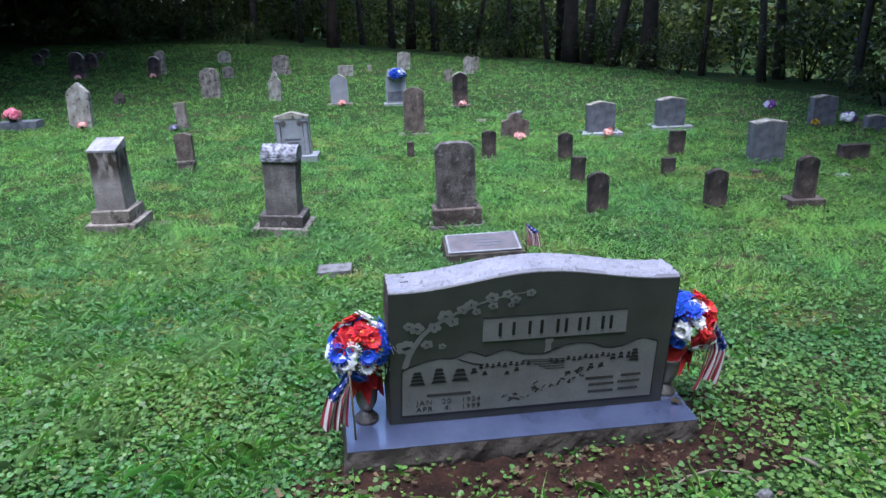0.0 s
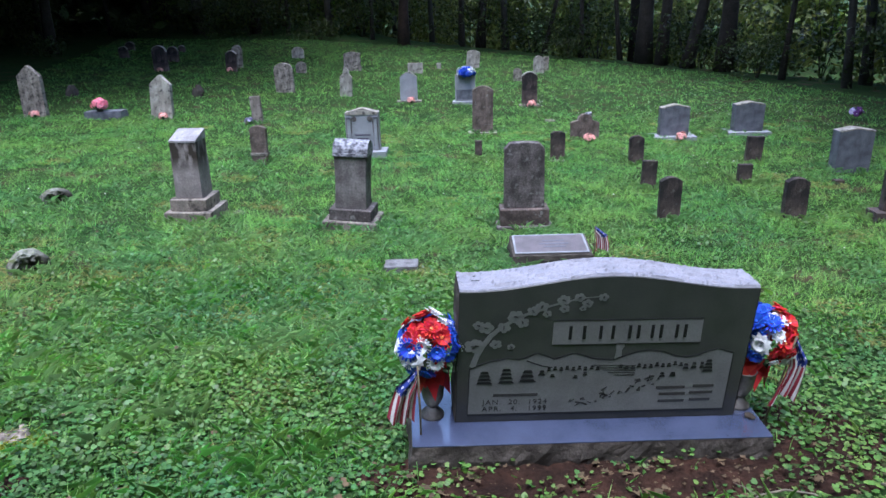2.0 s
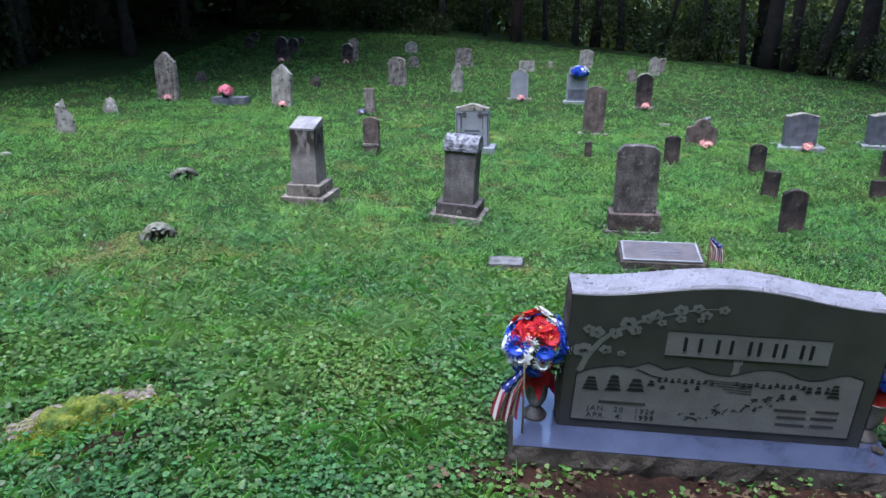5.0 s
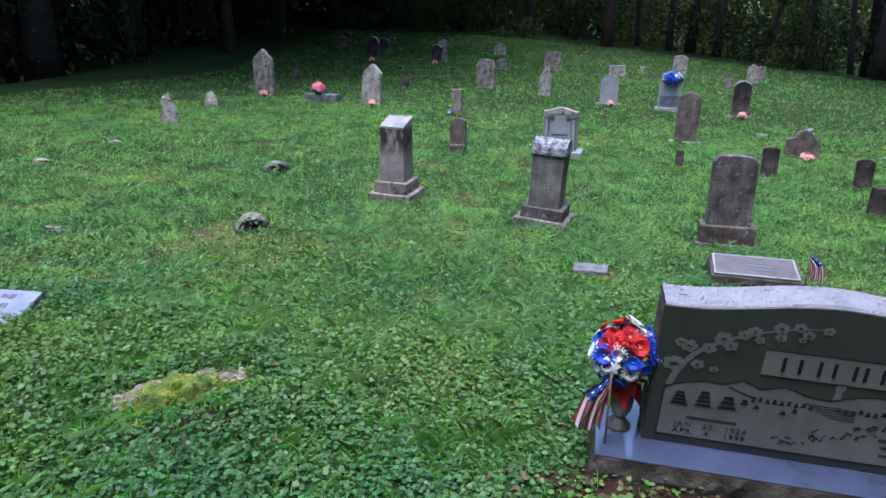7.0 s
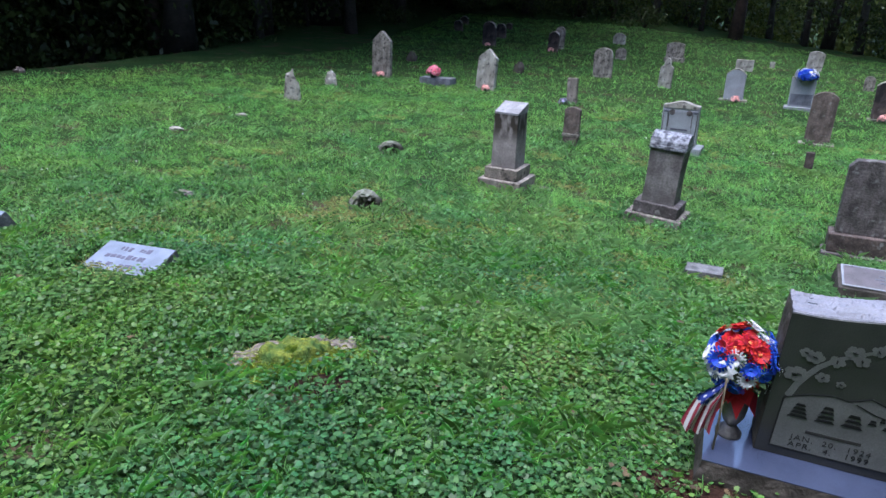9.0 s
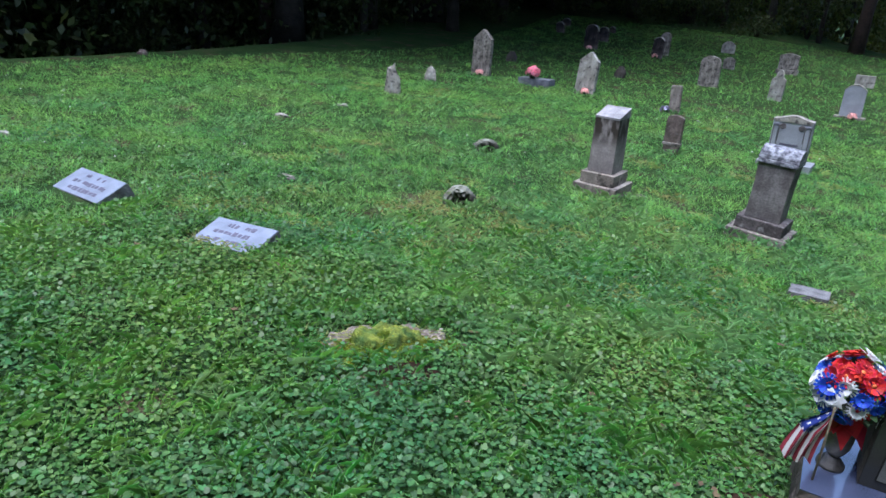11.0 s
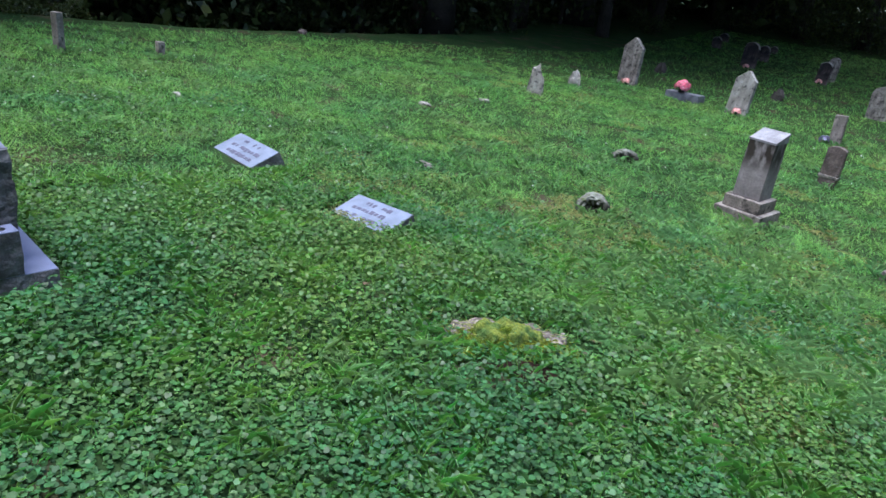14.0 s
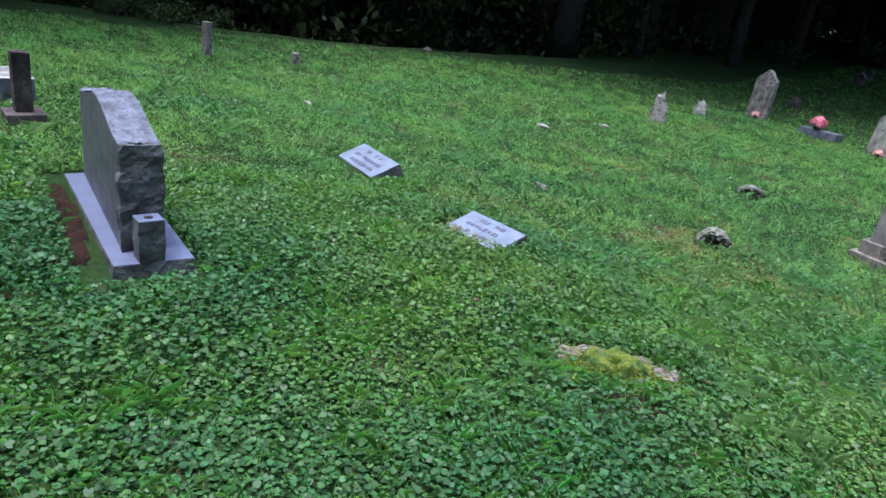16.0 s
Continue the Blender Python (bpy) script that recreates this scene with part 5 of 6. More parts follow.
# broad old trees added to shade the lawn's north-west, east and the western wood
for x, y, v, k in ((-12.8, 11.8, 1, 1.6), (-12.5, 15.0, 0, 1.8), (-12.6, 18.6, 1, 1.9), (-14.6, 24.4, 3, 1.6), (12.8, 10.6, 1, 1.3), (13.0, 6.4, 3, 1.4), (-20.5, -1.5, 0, 1.5), (-20.8, 2.5, 1, 1.5), (-21.0, 6.5, 3, 1.6),
                   (-20.0, -6.0, 1, 1.5), (-20.5, 10.8, 0, 1.6), (-25.5, 4.5, 1, 1.7), (-25.5, 9.0, 0, 1.7), (-26.0, 13.5, 1, 1.8), (-25.0, -0.5, 3, 1.7), (-30.5, 11.5, 1, 1.8), (-30.5, 16.5, 0, 1.8), (-30.0, 6.0, 0, 1.8)):
    make_tree(*VARIANTS[v], pose(x, y, float(gz(x, y)), 0, 4, x * 50) @ Matrix.Diagonal((k, k, 0.85, 1)), "broad dark-barked tree overhanging the lawn")


def shrub_mesh(seed, h, w, leaves, size, mat):
    r = np.random.default_rng(seed)
    quads = leaf_cloud(leaves, (0, 0, h * 0.5), (w, w, h * 0.42), size, r)
    quads[..., 2] = np.abs(quads[..., 2])
    return bulk_mesh("shrub_leaves", quads, 4, mat)


def shrub_stems(seed, h, w):
    r = random.Random(seed)
    bm = bmesh.new()
    for k in range(5):
        a = r.uniform(0, 6.28)
        t = tube([(0, 0, -0.1), (math.cos(a) * w * 0.3, math.sin(a) * w * 0.3, h * 0.5), (math.cos(a) * w * 0.7, math.sin(a) * w * 0.7, h)], [0.016, 0.011, 0.004], 5)
        me = bpy.data.meshes.new("s")
        t.to_mesh(me)
        t.free()
        bm.from_mesh(me)
        bpy.data.meshes.remove(me)
    me = bpy.data.meshes.new("stems")
    bm.to_mesh(me)
    bm.free()
    me.materials.append(M["bark"])
    return me


SHRUBS = [(shrub_mesh(100 + i, h, w, n, s, M["leaf_shaded"]), shrub_stems(i, h, w)) for i, (h, w, n, s) in enumerate(((0.7, 0.6, 700, 0.05), (1.3, 0.8, 900, 0.06), (2.0, 1.0, 1100, 0.07), (2.8, 1.3, 1300, 0.08)))]


def make_shrub(k, m):
    ob = thing("shrub", m, ("low green leafy shrub at the wood edge", "green leafy shrub at the wood edge", "tall green leafy shrub in the wood", "tall leafy sapling in the shaded wood")[k], "shrub", "undergrowth at the lawn's edge")
    part("foliage", SHRUBS[k][0], ob)
    part("stem", SHRUBS[k][1], ob)
    return ob


def outward(i, u, off):
    (x0, y0), (x1, y1) = EDGE[i], EDGE[(i + 1) % len(EDGE)]
    d = math.hypot(x1 - x0, y1 - y0)
    return x0 + (x1 - x0) * u + (y0 - y1) / d * -off * -1, y0 + (y1 - y0) * u + (x1 - x0) / d * off


for k, (x, y) in enumerate(((-11.2, 0.6), (-11.4, 1.3), (-11.6, 2.1))):       # low bushes on the western brow
    make_shrub(0, pose(x, y, float(gz(x, y)) - 0.05, 0, 0, k * 70) @ Matrix.Diagonal((0.55, 0.55, 0.5, 1)))
far_quads, thin_quads, light_quads = [], [], []
LEAVES = [np.array([v.co[:] for v in me.vertices], np.float32).reshape(-1, 4, 3) for me, _ in SHRUBS]
for i in range(len(EDGE)):
    (x0, y0), (x1, y1) = EDGE[i], EDGE[(i + 1) % len(EDGE)]
    d = math.hypot(x1 - x0, y1 - y0)
    for ring, (off, step, ks) in enumerate(((0.5, 1.1, (0, 0, 1)), (1.7, 1.4, (1, 2, 1)), (4.0, 1.9, (2, 3, 2)), (8.0, 2.2, (3, 3, 2)), (12.0, 2.0, (3, 3, 3)))):
        for q in range(max(1, int(d / step))):
            u = (q + rng.uniform(0.1, 0.9)) / max(1, int(d / step))
            x, y = outward(i, u, off + rng.uniform(-0.4, 0.8))
            if inside(x, y):
                continue
            if ring > 2 and y > 10 and x > 3 and rng.random() < 0.45:
                continue
            k = ks[int(rng.integers(0, 3))]
            s = rng.uniform(0.8, 1.25) * (1.0 + 0.14 * ring)
            if ring < 2 and (i < 8 or rng.random() < (0.75, 0.3)[ring]):     # open under the trees, the lawn ends bare
                continue
            if ring < 2:
                make_shrub(k, pose(x, y, float(gz(x, y)), 0, 0, rng.uniform(0, 360)) @ Matrix.Diagonal((s, s, s, 1)))
            else:
                a = rng.uniform(0, 6.283)
                lv = LEAVES[k][:: 2 if ring == 4 else 1] * s * np.array([1, 1, 1.15])
                rot = np.array([[math.cos(a), -math.sin(a), 0], [math.sin(a), math.cos(a), 0], [0, 0, 1]])
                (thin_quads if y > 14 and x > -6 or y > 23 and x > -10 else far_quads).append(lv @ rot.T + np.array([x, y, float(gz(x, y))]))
for k in range(120):          # crowns in the sunlit leaf colour low on the slope beyond the wood
    a = (k + 0.5) / 120 * 6.283
    rr = 45 + rng.uniform(-2, 2)
    x, y = -1 + math.sin(a) * rr, 8 + math.cos(a) * rr
    if x < -14 and y < 30:        # the western wood is too deep to see through
        continue
    cl = leaf_cloud(560, (0, 0, 6.5), (2.2, 2.2, 5.2), 0.66, rng)
    cl[..., 2] = np.abs(cl[..., 2])
    light_quads.append(cl + np.array([x, y, float(gz(x, y))]))
for k in range(25):           # a dense stand of young trees on the north-western slope
    x, y = bearing(17.0 + k * 0.9, 31 + 5 * (k % 3) + 8 * (k < 5))
    cl = leaf_cloud(1000, (0, 0, 6.5), (1.9, 1.9, 5.5), 0.38, rng)
    cl[..., 2] = np.abs(cl[..., 2])
    far_quads.append(cl + np.array([x, y, float(gz(x, y))]))
for k in range(150):          # a thicket farther off closes the view all round
    a = k / 150 * 6.283
    for q in range(2):
        rr = 33 + q * 5 + rng.uniform(-2, 2)
        x, y = -1 + math.sin(a) * rr, 8 + math.cos(a) * rr
        if y > 10 and x > 6 and rng.random() < 0.6:
            continue
        cl = leaf_cloud(380, (0, 0, 3.4 + q), (1.5, 1.5, 2.8 + q), 0.34, rng)
        cl[..., 2] = np.abs(cl[..., 2])
        (thin_quads if y > 14 and x > -6 or y > 23 and x > -10 else far_quads).append(cl + np.array([x, y, float(gz(x, y))]))
tagged(new("understory", bulk_mesh("understory", np.concatenate(thin_quads), 4, M["leaf_half_lit"])), "brownish-green understory painted half-lit in the thin wood", "undergrowth", kind="stuff")
tagged(new("far_undergrowth", bulk_mesh("far_undergrowth", np.concatenate(far_quads), 4, M["leaf_shaded"])), "dense undergrowth painted dark as shaded deep in the wood", "undergrowth", kind="stuff")
tagged(new("far_tree_crowns", bulk_mesh("far_tree_crowns", np.concatenate(light_quads), 4, M["leaf_sunlit"])), "green leafy crowns painted sunlit beyond the wood", "trees", kind="stuff")

# ---------------------------------------------------------------- lawn cover
CX, CY = -0.3, -2.3     # the path that visitors stand on


LATTICE = np.random.default_rng(3).uniform(0, 1, (256, 256))


def clump(x, y, f, ph):
    """Smooth patchy noise from 0 to 1; its patches are about 3 / f metres wide."""
    u, v = x * f / math.pi + ph * 37.7, y * f / math.pi + ph * 91.3
    u, v = u * 0.8 + v * 0.6, v * 0.8 - u * 0.6
    i, j = np.floor(u).astype(int), np.floor(v).astype(int)
    a, b = u - i, v - j
    a, b = a * a * (3 - 2 * a), b * b * (3 - 2 * b)
    at = lambda p, q: LATTICE[p % 256, q % 256]
    n = (at(i, j) * (1 - a) + at(i + 1, j) * a) * (1 - b) + (at(i, j + 1) * (1 - a) + at(i + 1, j + 1) * a) * b
    return np.clip(0.5 + 1.35 * (n - 0.5), 0, 1)


def scatter(count, r0, r1, a0, a1, rng, power=1.0):
    r = np.sqrt(rng.uniform(0, 1, count) * (r1 * r1 - r0 * r0) + r0 * r0)
    a = np.radians(rng.uniform(a0, a1, count))
    x, y = CX - np.sin(a) * r, CY + np.cos(a) * r
    ok = inside(x, y)
    rr = r + 0.5 * (clump(x, y, 2.4, 0.3) - 0.5) + 2.2 * (clump(x, y, 0.95, 1.4) - 0.5) * np.clip(r0 - 1, 0, 1) * (r < 15)       # soft, uneven rims where two kinds of cover meet
    edge = np.clip((rr - r0) / (0.28 * r0), 0, 1) * np.clip((r1 - rr) / (0.2 * r1), 0, 1)
    if r0 > 1:
        ok &= rng.uniform(0, 1, count) < edge
    else:
        ok &= rng.uniform(0, 1, count) < np.clip((r1 - rr) / (0.2 * r1), 0, 1)
    # bare soil in front of and beside the settled monument
    u, v = (x - 0.62) / 0.92, (y + 0.22) / 0.19
    bare = np.exp(-(u ** 4 + v ** 4)) * (0.80 + 0.3 * np.sin(x * 9 + 2 * np.sin(y * 13)))
    ok &= rng.uniform(0, 1, count) > bare
    mu, mv = (x + 1.81) * 0.66 + (y + 0.04) * 0.75, -(x + 1.81) * 0.75 + (y + 0.04) * 0.66
    ok &= rng.uniform(0, 1, count) > 1.05 * np.exp(-((mu / 0.34) ** 4 + (mv / 0.155) ** 4))
    ok &= rng.uniform(0, 1, count) > 0.8 * np.exp(-((x + 1.62) / 0.13) ** 4 - ((y + 0.18) / 0.08) ** 4)
    ok &= ~((x > -0.18) & (x < 1.19) & (y > -0.13) & (y < 0.29))
    ok &= ~((x > -4.36) & (x < -3.0) & (np.abs(y + 1.54 + 0.08 * (x + 3.7)) < 0.24))
    for sx, sy, sw, sd in ((-3.22, 0.43, 0.45, 0.32), (-4.564, 0.47, 0.56, 0.29), (0.865, 2.40, 0.55, 0.32), (-0.19, 2.31, 0.23, 0.16), (-2.00, 3.82, 0.41, 0.41), (-0.61, 3.57, 0.45, 0.38), (0.86, 3.4, 0.46, 0.28)):
        ok &= ~((np.abs(x - sx) < sw / 2 + 0.03) & (np.abs(y - sy + 0.02) < sd / 2 + 0.06))
    return x[ok], y[ok]


def ivy(count, r0, r1, size, rng, high=0.035, corners=8):
    x, y = scatter(count, r0, r1, -64 if r0 < 5 else -48, 98, rng)
    grassy = np.clip((x + 1.6) / 1.2, 0, 1) * np.clip((5.5 - y) / 2, 0, 1) * np.clip((y - 0.6) / 1.0, 0, 1)
    keep = rng.uniform(0, 1, len(x)) < (0.45 + 0.7 * clump(x, y, 2.1, 0.7)) * (1 - 0.35 * grassy)
    if r0 > 1:      # cushions with darker hollows between them
        keep &= rng.uniform(0, 1, len(x)) < 0.3 + 1.1 * clump(x, y, 9.0 if r0 < 9 else 5.0, 0.4)
    x, y = x[keep], y[keep]
    n = len(x)
    z = gz(x, y) + wobble(x, y) + rng.uniform(0.006, high, n) * (0.6 + 0.8 * clump(x, y, 3.3, 1.9)) * (0.35 + 0.9 * clump(x, y, 9.0, 0.4) if r0 > 1 else 0.35 + 1.0 * clump(x, y, 11.0, 0.4))
    az, tilt, taz = rng.uniform(0, 6.283, n), np.abs(rng.normal(0, 0.46 if r0 < 1 else 0.6, n)), rng.uniform(0, 6.283, n)
    s = size * rng.uniform(0.5, 1.3, n)
    up = np.stack([np.sin(tilt) * np.cos(taz), np.sin(tilt) * np.sin(taz), np.cos(tilt)], -1)
    e1 = np.stack([np.cos(az), np.sin(az), np.zeros(n)], -1)
    e1 -= up * (e1 * up).sum(-1, keepdims=True)
    e1 /= np.linalg.norm(e1, axis=1)[:, None]
    e2 = np.cross(up, e1)
    P = np.stack([x, y, z], -1)
    shape = {8: [(-0.75, -0.55, 0.10), (0.0, -0.95, 0.12), (0.85, -0.5, 0.05), (1.05, 0.0, -0.05), (0.85, 0.5, 0.05), (0.0, 0.95, 0.12), (-0.75, 0.55, 0.10), (-0.45, 0.0, -0.08)],
             5: [(-0.8, 0.0, 0.0), (-0.2, -0.95, 0.1), (0.9, -0.5, 0.0), (0.9, 0.5, 0.0), (-0.2, 0.95, 0.1)],
             4: [(-1.0, 0.0, 0.0), (0.0, -0.8, 0.1), (1.0, 0.0, 0.0), (0.0, 0.8, 0.1)]}[corners]
    return np.stack([P + e1 * (a * s)[:, None] + e2 * (b * s)[:, None] + up * (c * s)[:, None] for a, b, c in shape], 1)


def blade_faces(x, y, length, width, rng, corners=5, lie=0.85):
    n = len(x)
    z = gz(x, y) + wobble(x, y)
    az = rng.uniform(0, 6.283, n)
    reach = length * rng.uniform(0.45, 1.25, n)
    h, lean = reach * lie, rng.uniform(0.4, 1.3, n) * reach
    d = np.stack([np.cos(az), np.sin(az), np.zeros(n)], -1)
    e = np.stack([-np.sin(az), np.cos(az), np.zeros(n)], -1)
    P = np.stack([x, y, z], -1)
    w = (width * rng.uniform(0.7, 1.3, n))[:, None]
    up = np.array([0, 0, 1.0])
    mid = P + d * (lean * 0.35)[:, None] + up * (h * 0.62)[:, None]
    tip = P + d * lean[:, None] + up * (h * 0.78)[:, None]
    if corners == 3:
        return np.stack([P + up * 0.01 - e * w, P + up * 0.01 + e * w, tip], 1)
    return np.stack([P - e * w, P + e * w, mid + e * w * 0.8, tip, mid - e * w * 0.8], 1)


def blades(count, r0, r1, length, width, rng, corners=5):
    x, y = scatter(count, r0, r1, -64 if r0 < 5 else -48, 98, rng)
    tuft = clump(x, y, 22.0, 2.2) * clump(x, y, 50.0, 0.8) * 2.0        # it grows in small tufts
    keep = rng.uniform(0, 1, len(x)) < (0.4 + 0.7 * clump(x, y, 1.6, 2.9)) * (0.42 + 1.15 * tuft)
    keep &= rng.uniform(0, 1, len(x)) > 0.8 * np.clip((x - 0.1) / 0.5, 0, 1) * np.clip((1.4 - y) / 0.6, 0, 1)      # ivy has crowded it out beside the monument
    return blade_faces(x[keep], y[keep], length * (0.6 + 0.7 * tuft[keep]), width, rng, corners)


def tufts(spots, count, spread, length, rng, lie=0.75):
    """Longer grass growing in tufts or round the foot of a stone."""
    xs, ys = [], []
    for x, y, wx, wy in spots:
        t = rng.uniform(0, 6.283, count)
        rr = 1 + rng.uniform(0, spread, count)
        xs.append(x + np.cos(t) * wx * rr)
        ys.append(y + np.sin(t) * wy * rr)
    return blade_faces(np.concatenate(xs), np.concatenate(ys), length, 0.0018, rng, 5, lie)


rng = np.random.default_rng(5)
feet = [(x, y + 0.06, w * 0.56, 0.12) for x, y, yaw, w in FEET if math.hypot(x + 0.3, y + 2.3) < 13] + [(-2.00, 3.82, 0.25, 0.25), (-0.61, 3.56, 0.28, 0.22), (0.865, 2.40, 0.31, 0.2), (-2.73, 2.37, 0.13, 0.1), (-3.5, 4.44, 0.14, 0.1)]
loose = [(rng.uniform(-8, 7), rng.uniform(-0.6, 10), rng.uniform(0.03, 0.08), rng.uniform(0.03, 0.08)) for _ in range(420)] + [(rng.uniform(-2.2, 1.6), rng.uniform(-0.9, 3.2), rng.uniform(0.02, 0.06), rng.uniform(0.02, 0.06)) for _ in range(130)]
loose += [(rng.uniform(-2.6, 1.8), rng.uniform(0.8, 3.3), rng.uniform(0.02, 0.05), rng.uniform(0.02, 0.05)) for _ in range(90)]
loose = [q for q in loose if not (-1.1 < q[0] and q[1] < 0.6) and not (-5.3 < q[0] < -2.6 and -0.2 < q[1] < 1.1) and not (-4.8 < q[0] < -2.7 and q[1] < -1) and not (-0.5 < q[0] < 0.15 and 2.0 < q[1] < 2.6)]
upright = [(-2.4 + 2.2 * math.sin(k * 2.4) * math.sqrt((k % 53) / 53) - 0.4 * (k % 3), 1.9 + 2.0 * math.cos(k * 2.4) * math.sqrt((k % 53) / 53), 0.02, 0.02) for k in range(150)]
upright = [q for q in upright if not (-5.3 < q[0] < -2.6 and -0.2 < q[1] < 1.1) and not (q[0] > -0.6 and q[1] > 1.8)]
dry = [(rng.normal(-1.6, 1.2), rng.normal(1.7, 1.0), 0.06, 0.05) for _ in range(75)] + [(rng.uniform(-7, 6), rng.uniform(1, 9), 0.06, 0.05) for _ in range(50)]
dry = [q for q in dry if not (-0.5 < q[0] < 1.4 and q[1] < 0.6)]
COVER = (
    ("ground_ivy", ivy(165000, 0.8, 4.6, 0.0106, rng, 0.066), 8, M["clover"], "dense creeping ground ivy and clover leaves"),
    ("ground_ivy", ivy(130000, 3.0, 7.6, 0.0115, rng, 0.066, 5), 5, M["clover"], "creeping ground ivy and clover leaves"),
    ("ground_ivy", ivy(110000, 5.2, 13.5, 0.0125, rng, 0.066, 4), 4, M["clover"], "creeping ground ivy and clover leaves"),
    ("ground_ivy", ivy(90000, 9.5, 36, 0.019, rng, 0.05, 4), 4, M["clover"], "creeping ground ivy and clover leaves"),
    ("grass", blades(85000, 0.8, 4.8, 0.052, 0.0013, rng), 5, M["grass"], "short green lawn grass"),
    ("grass", blades(300000, 3.0, 7.8, 0.068, 0.0017, rng, 3), 3, M["grass"], "short green lawn grass"),
    ("grass", blades(520000, 5.2, 13.5, 0.070, 0.0024, rng, 3), 3, M["grass"], "short green lawn grass"),
    ("grass", blades(620000, 9.5, 36, 0.072, 0.0046, rng, 3), 3, M["grass"], "short green lawn grass"),
    ("dry_grass", tufts(dry, 150, 2.6, 0.06, rng, 0.45), 5, M["straw"], "thin patches of dry straw-coloured grass"),
    ("grass_tufts", tufts(feet, 90, 0.25, 0.10, rng, 0.95), 5, M["tuft"], "longer grass round the stones"),
    ("grass_tufts", tufts([(-2.965, 0.52, 0.015, 0.09), (-4.255, 0.51, 0.015, 0.09)], 140, 1.2, 0.05, rng, 0.9), 5, M["grass"], "grass at the edge of two pale markers"),
    ("grass_tufts", tufts([(-1.20, 0.38, 0.03, 0.03), (-1.13, 0.33, 0.02, 0.02), (-1.34, 0.12, 0.02, 0.02), (-1.02, 0.22, 0.015, 0.02), (-1.52, 0.86, 0.03, 0.03), (-1.76, 0.62, 0.03, 0.02), (-1.40, 1.05, 0.04, 0.03)], 20, 1.6, 0.085, rng, 1.25), 5, M["tuft"], "upright tufts of grass beside the mossy mound"),
    ("grass_tufts", tufts(upright, 9, 1.5, 0.075, rng, 1.2), 5, M["tuft"], "small upright tufts of pale lawn grass"),
    ("grass_tufts", tufts(loose, 30, 2.2, 0.095, rng), 5, M["tuft"], "tufts of longer lawn grass"),
)
# the lawn goes on behind the visitor
bx0, by0 = rng.uniform(-11.5, 11.0, 640000), rng.uniform(-11, 15, 640000)
round_by, off_by = np.degrees(np.arctan2(CX - bx0, by0 - CY)) + 5 * rng.normal(0, 1, len(bx0)) * (np.abs(bx0) > 2), np.hypot(bx0 - CX, by0 - CY)
back = inside(bx0, by0) & ((round_by < -63) | (round_by > 97) | (off_by < 0.9) | ((round_by < -47) & (off_by > 5.6)))
back &= ~((np.abs(bx0 + 3.72) < 0.8) & (by0 > -2.05) & (by0 < -1.2)) & (rng.uniform(0, 1, len(bx0)) < 0.45 + 0.7 * clump(bx0, by0, 2.1, 0.7))
bx0, by0 = bx0[back], by0[back]
half = len(bx0) // 2
COVER += (("grass", blade_faces(bx0[:half], by0[:half], 0.075, 0.0045, rng, 3), 3, M["grass"], "short green lawn grass"),)
sx0, sy0 = bx0[half:], by0[half:]
sp = np.stack([sx0, sy0, gz(sx0, sy0) + wobble(sx0, sy0) + rng.uniform(0.006, 0.06, len(sx0)) * (0.3 + clump(sx0, sy0, 9.0, 0.4))], -1)
sa, ss = rng.uniform(0, 6.283, len(sx0)), rng.uniform(0.010, 0.022, len(sx0))
COVER += (("ground_ivy", np.stack([sp + np.stack([np.cos(sa + k * 1.571) * ss, np.sin(sa + k * 1.571) * ss, rng.uniform(-0.004, 0.004, len(sa))], -1) for k in range(4)], 1), 4, M["clover"], "creeping ground ivy and clover leaves"),)
for nm, data, per, mt, lab in COVER:
    tagged(new(nm, bulk_mesh(nm, data, per, mt)), lab, "grass", kind="stuff")


# ---------------------------------------------------------------- soil, moss, litter
def ground_patch(name, x0, y0, rx, ry, mat, label, category, lift=0.006, bumpy=0.012, seed=0, dome=0.0, n=40, turn=0.0):
    """A patch with an uneven edge lying on the lawn."""
    verts, faces = [], []
    for i in range(n + 1):
        for j in range(n + 1):
            u, v = 2 * i / n - 1, 2 * j / n - 1
            x, y = x0 + u * rx * math.cos(turn) - v * ry * math.sin(turn), y0 + u * rx * math.sin(turn) + v * ry * math.cos(turn)
            d = math.sqrt(u * u + v * v) + 0.28 * noise.noise(Vector((u * 2.6, v * 2.6, seed))) + 0.18 * noise.noise(Vector((u * 7, v * 7, seed)))
            e = max(0.0, min(1.0, (0.95 - d) / 0.35))
            z = float(gz(x, y) + wobble(x, y)) - 0.012 + (0.012 + lift) * min(1, e * 2.5) + dome * e * e + bumpy * e * (noise.noise(Vector((x * 14, y * 14, seed))) + 0.5 * noise.noise(Vector((x * 45, y * 45, seed))))
            verts.append((x, y, z))
    for i in range(n):
        for j in range(n):
            a = i * (n + 1) + j
            faces.append((a, a + n + 1, a + n + 2, a + 1))
    ob = new(name, mesh_from(name, verts, faces, mat, smooth=True))
    return tagged(ob, label, category, kind="structure")


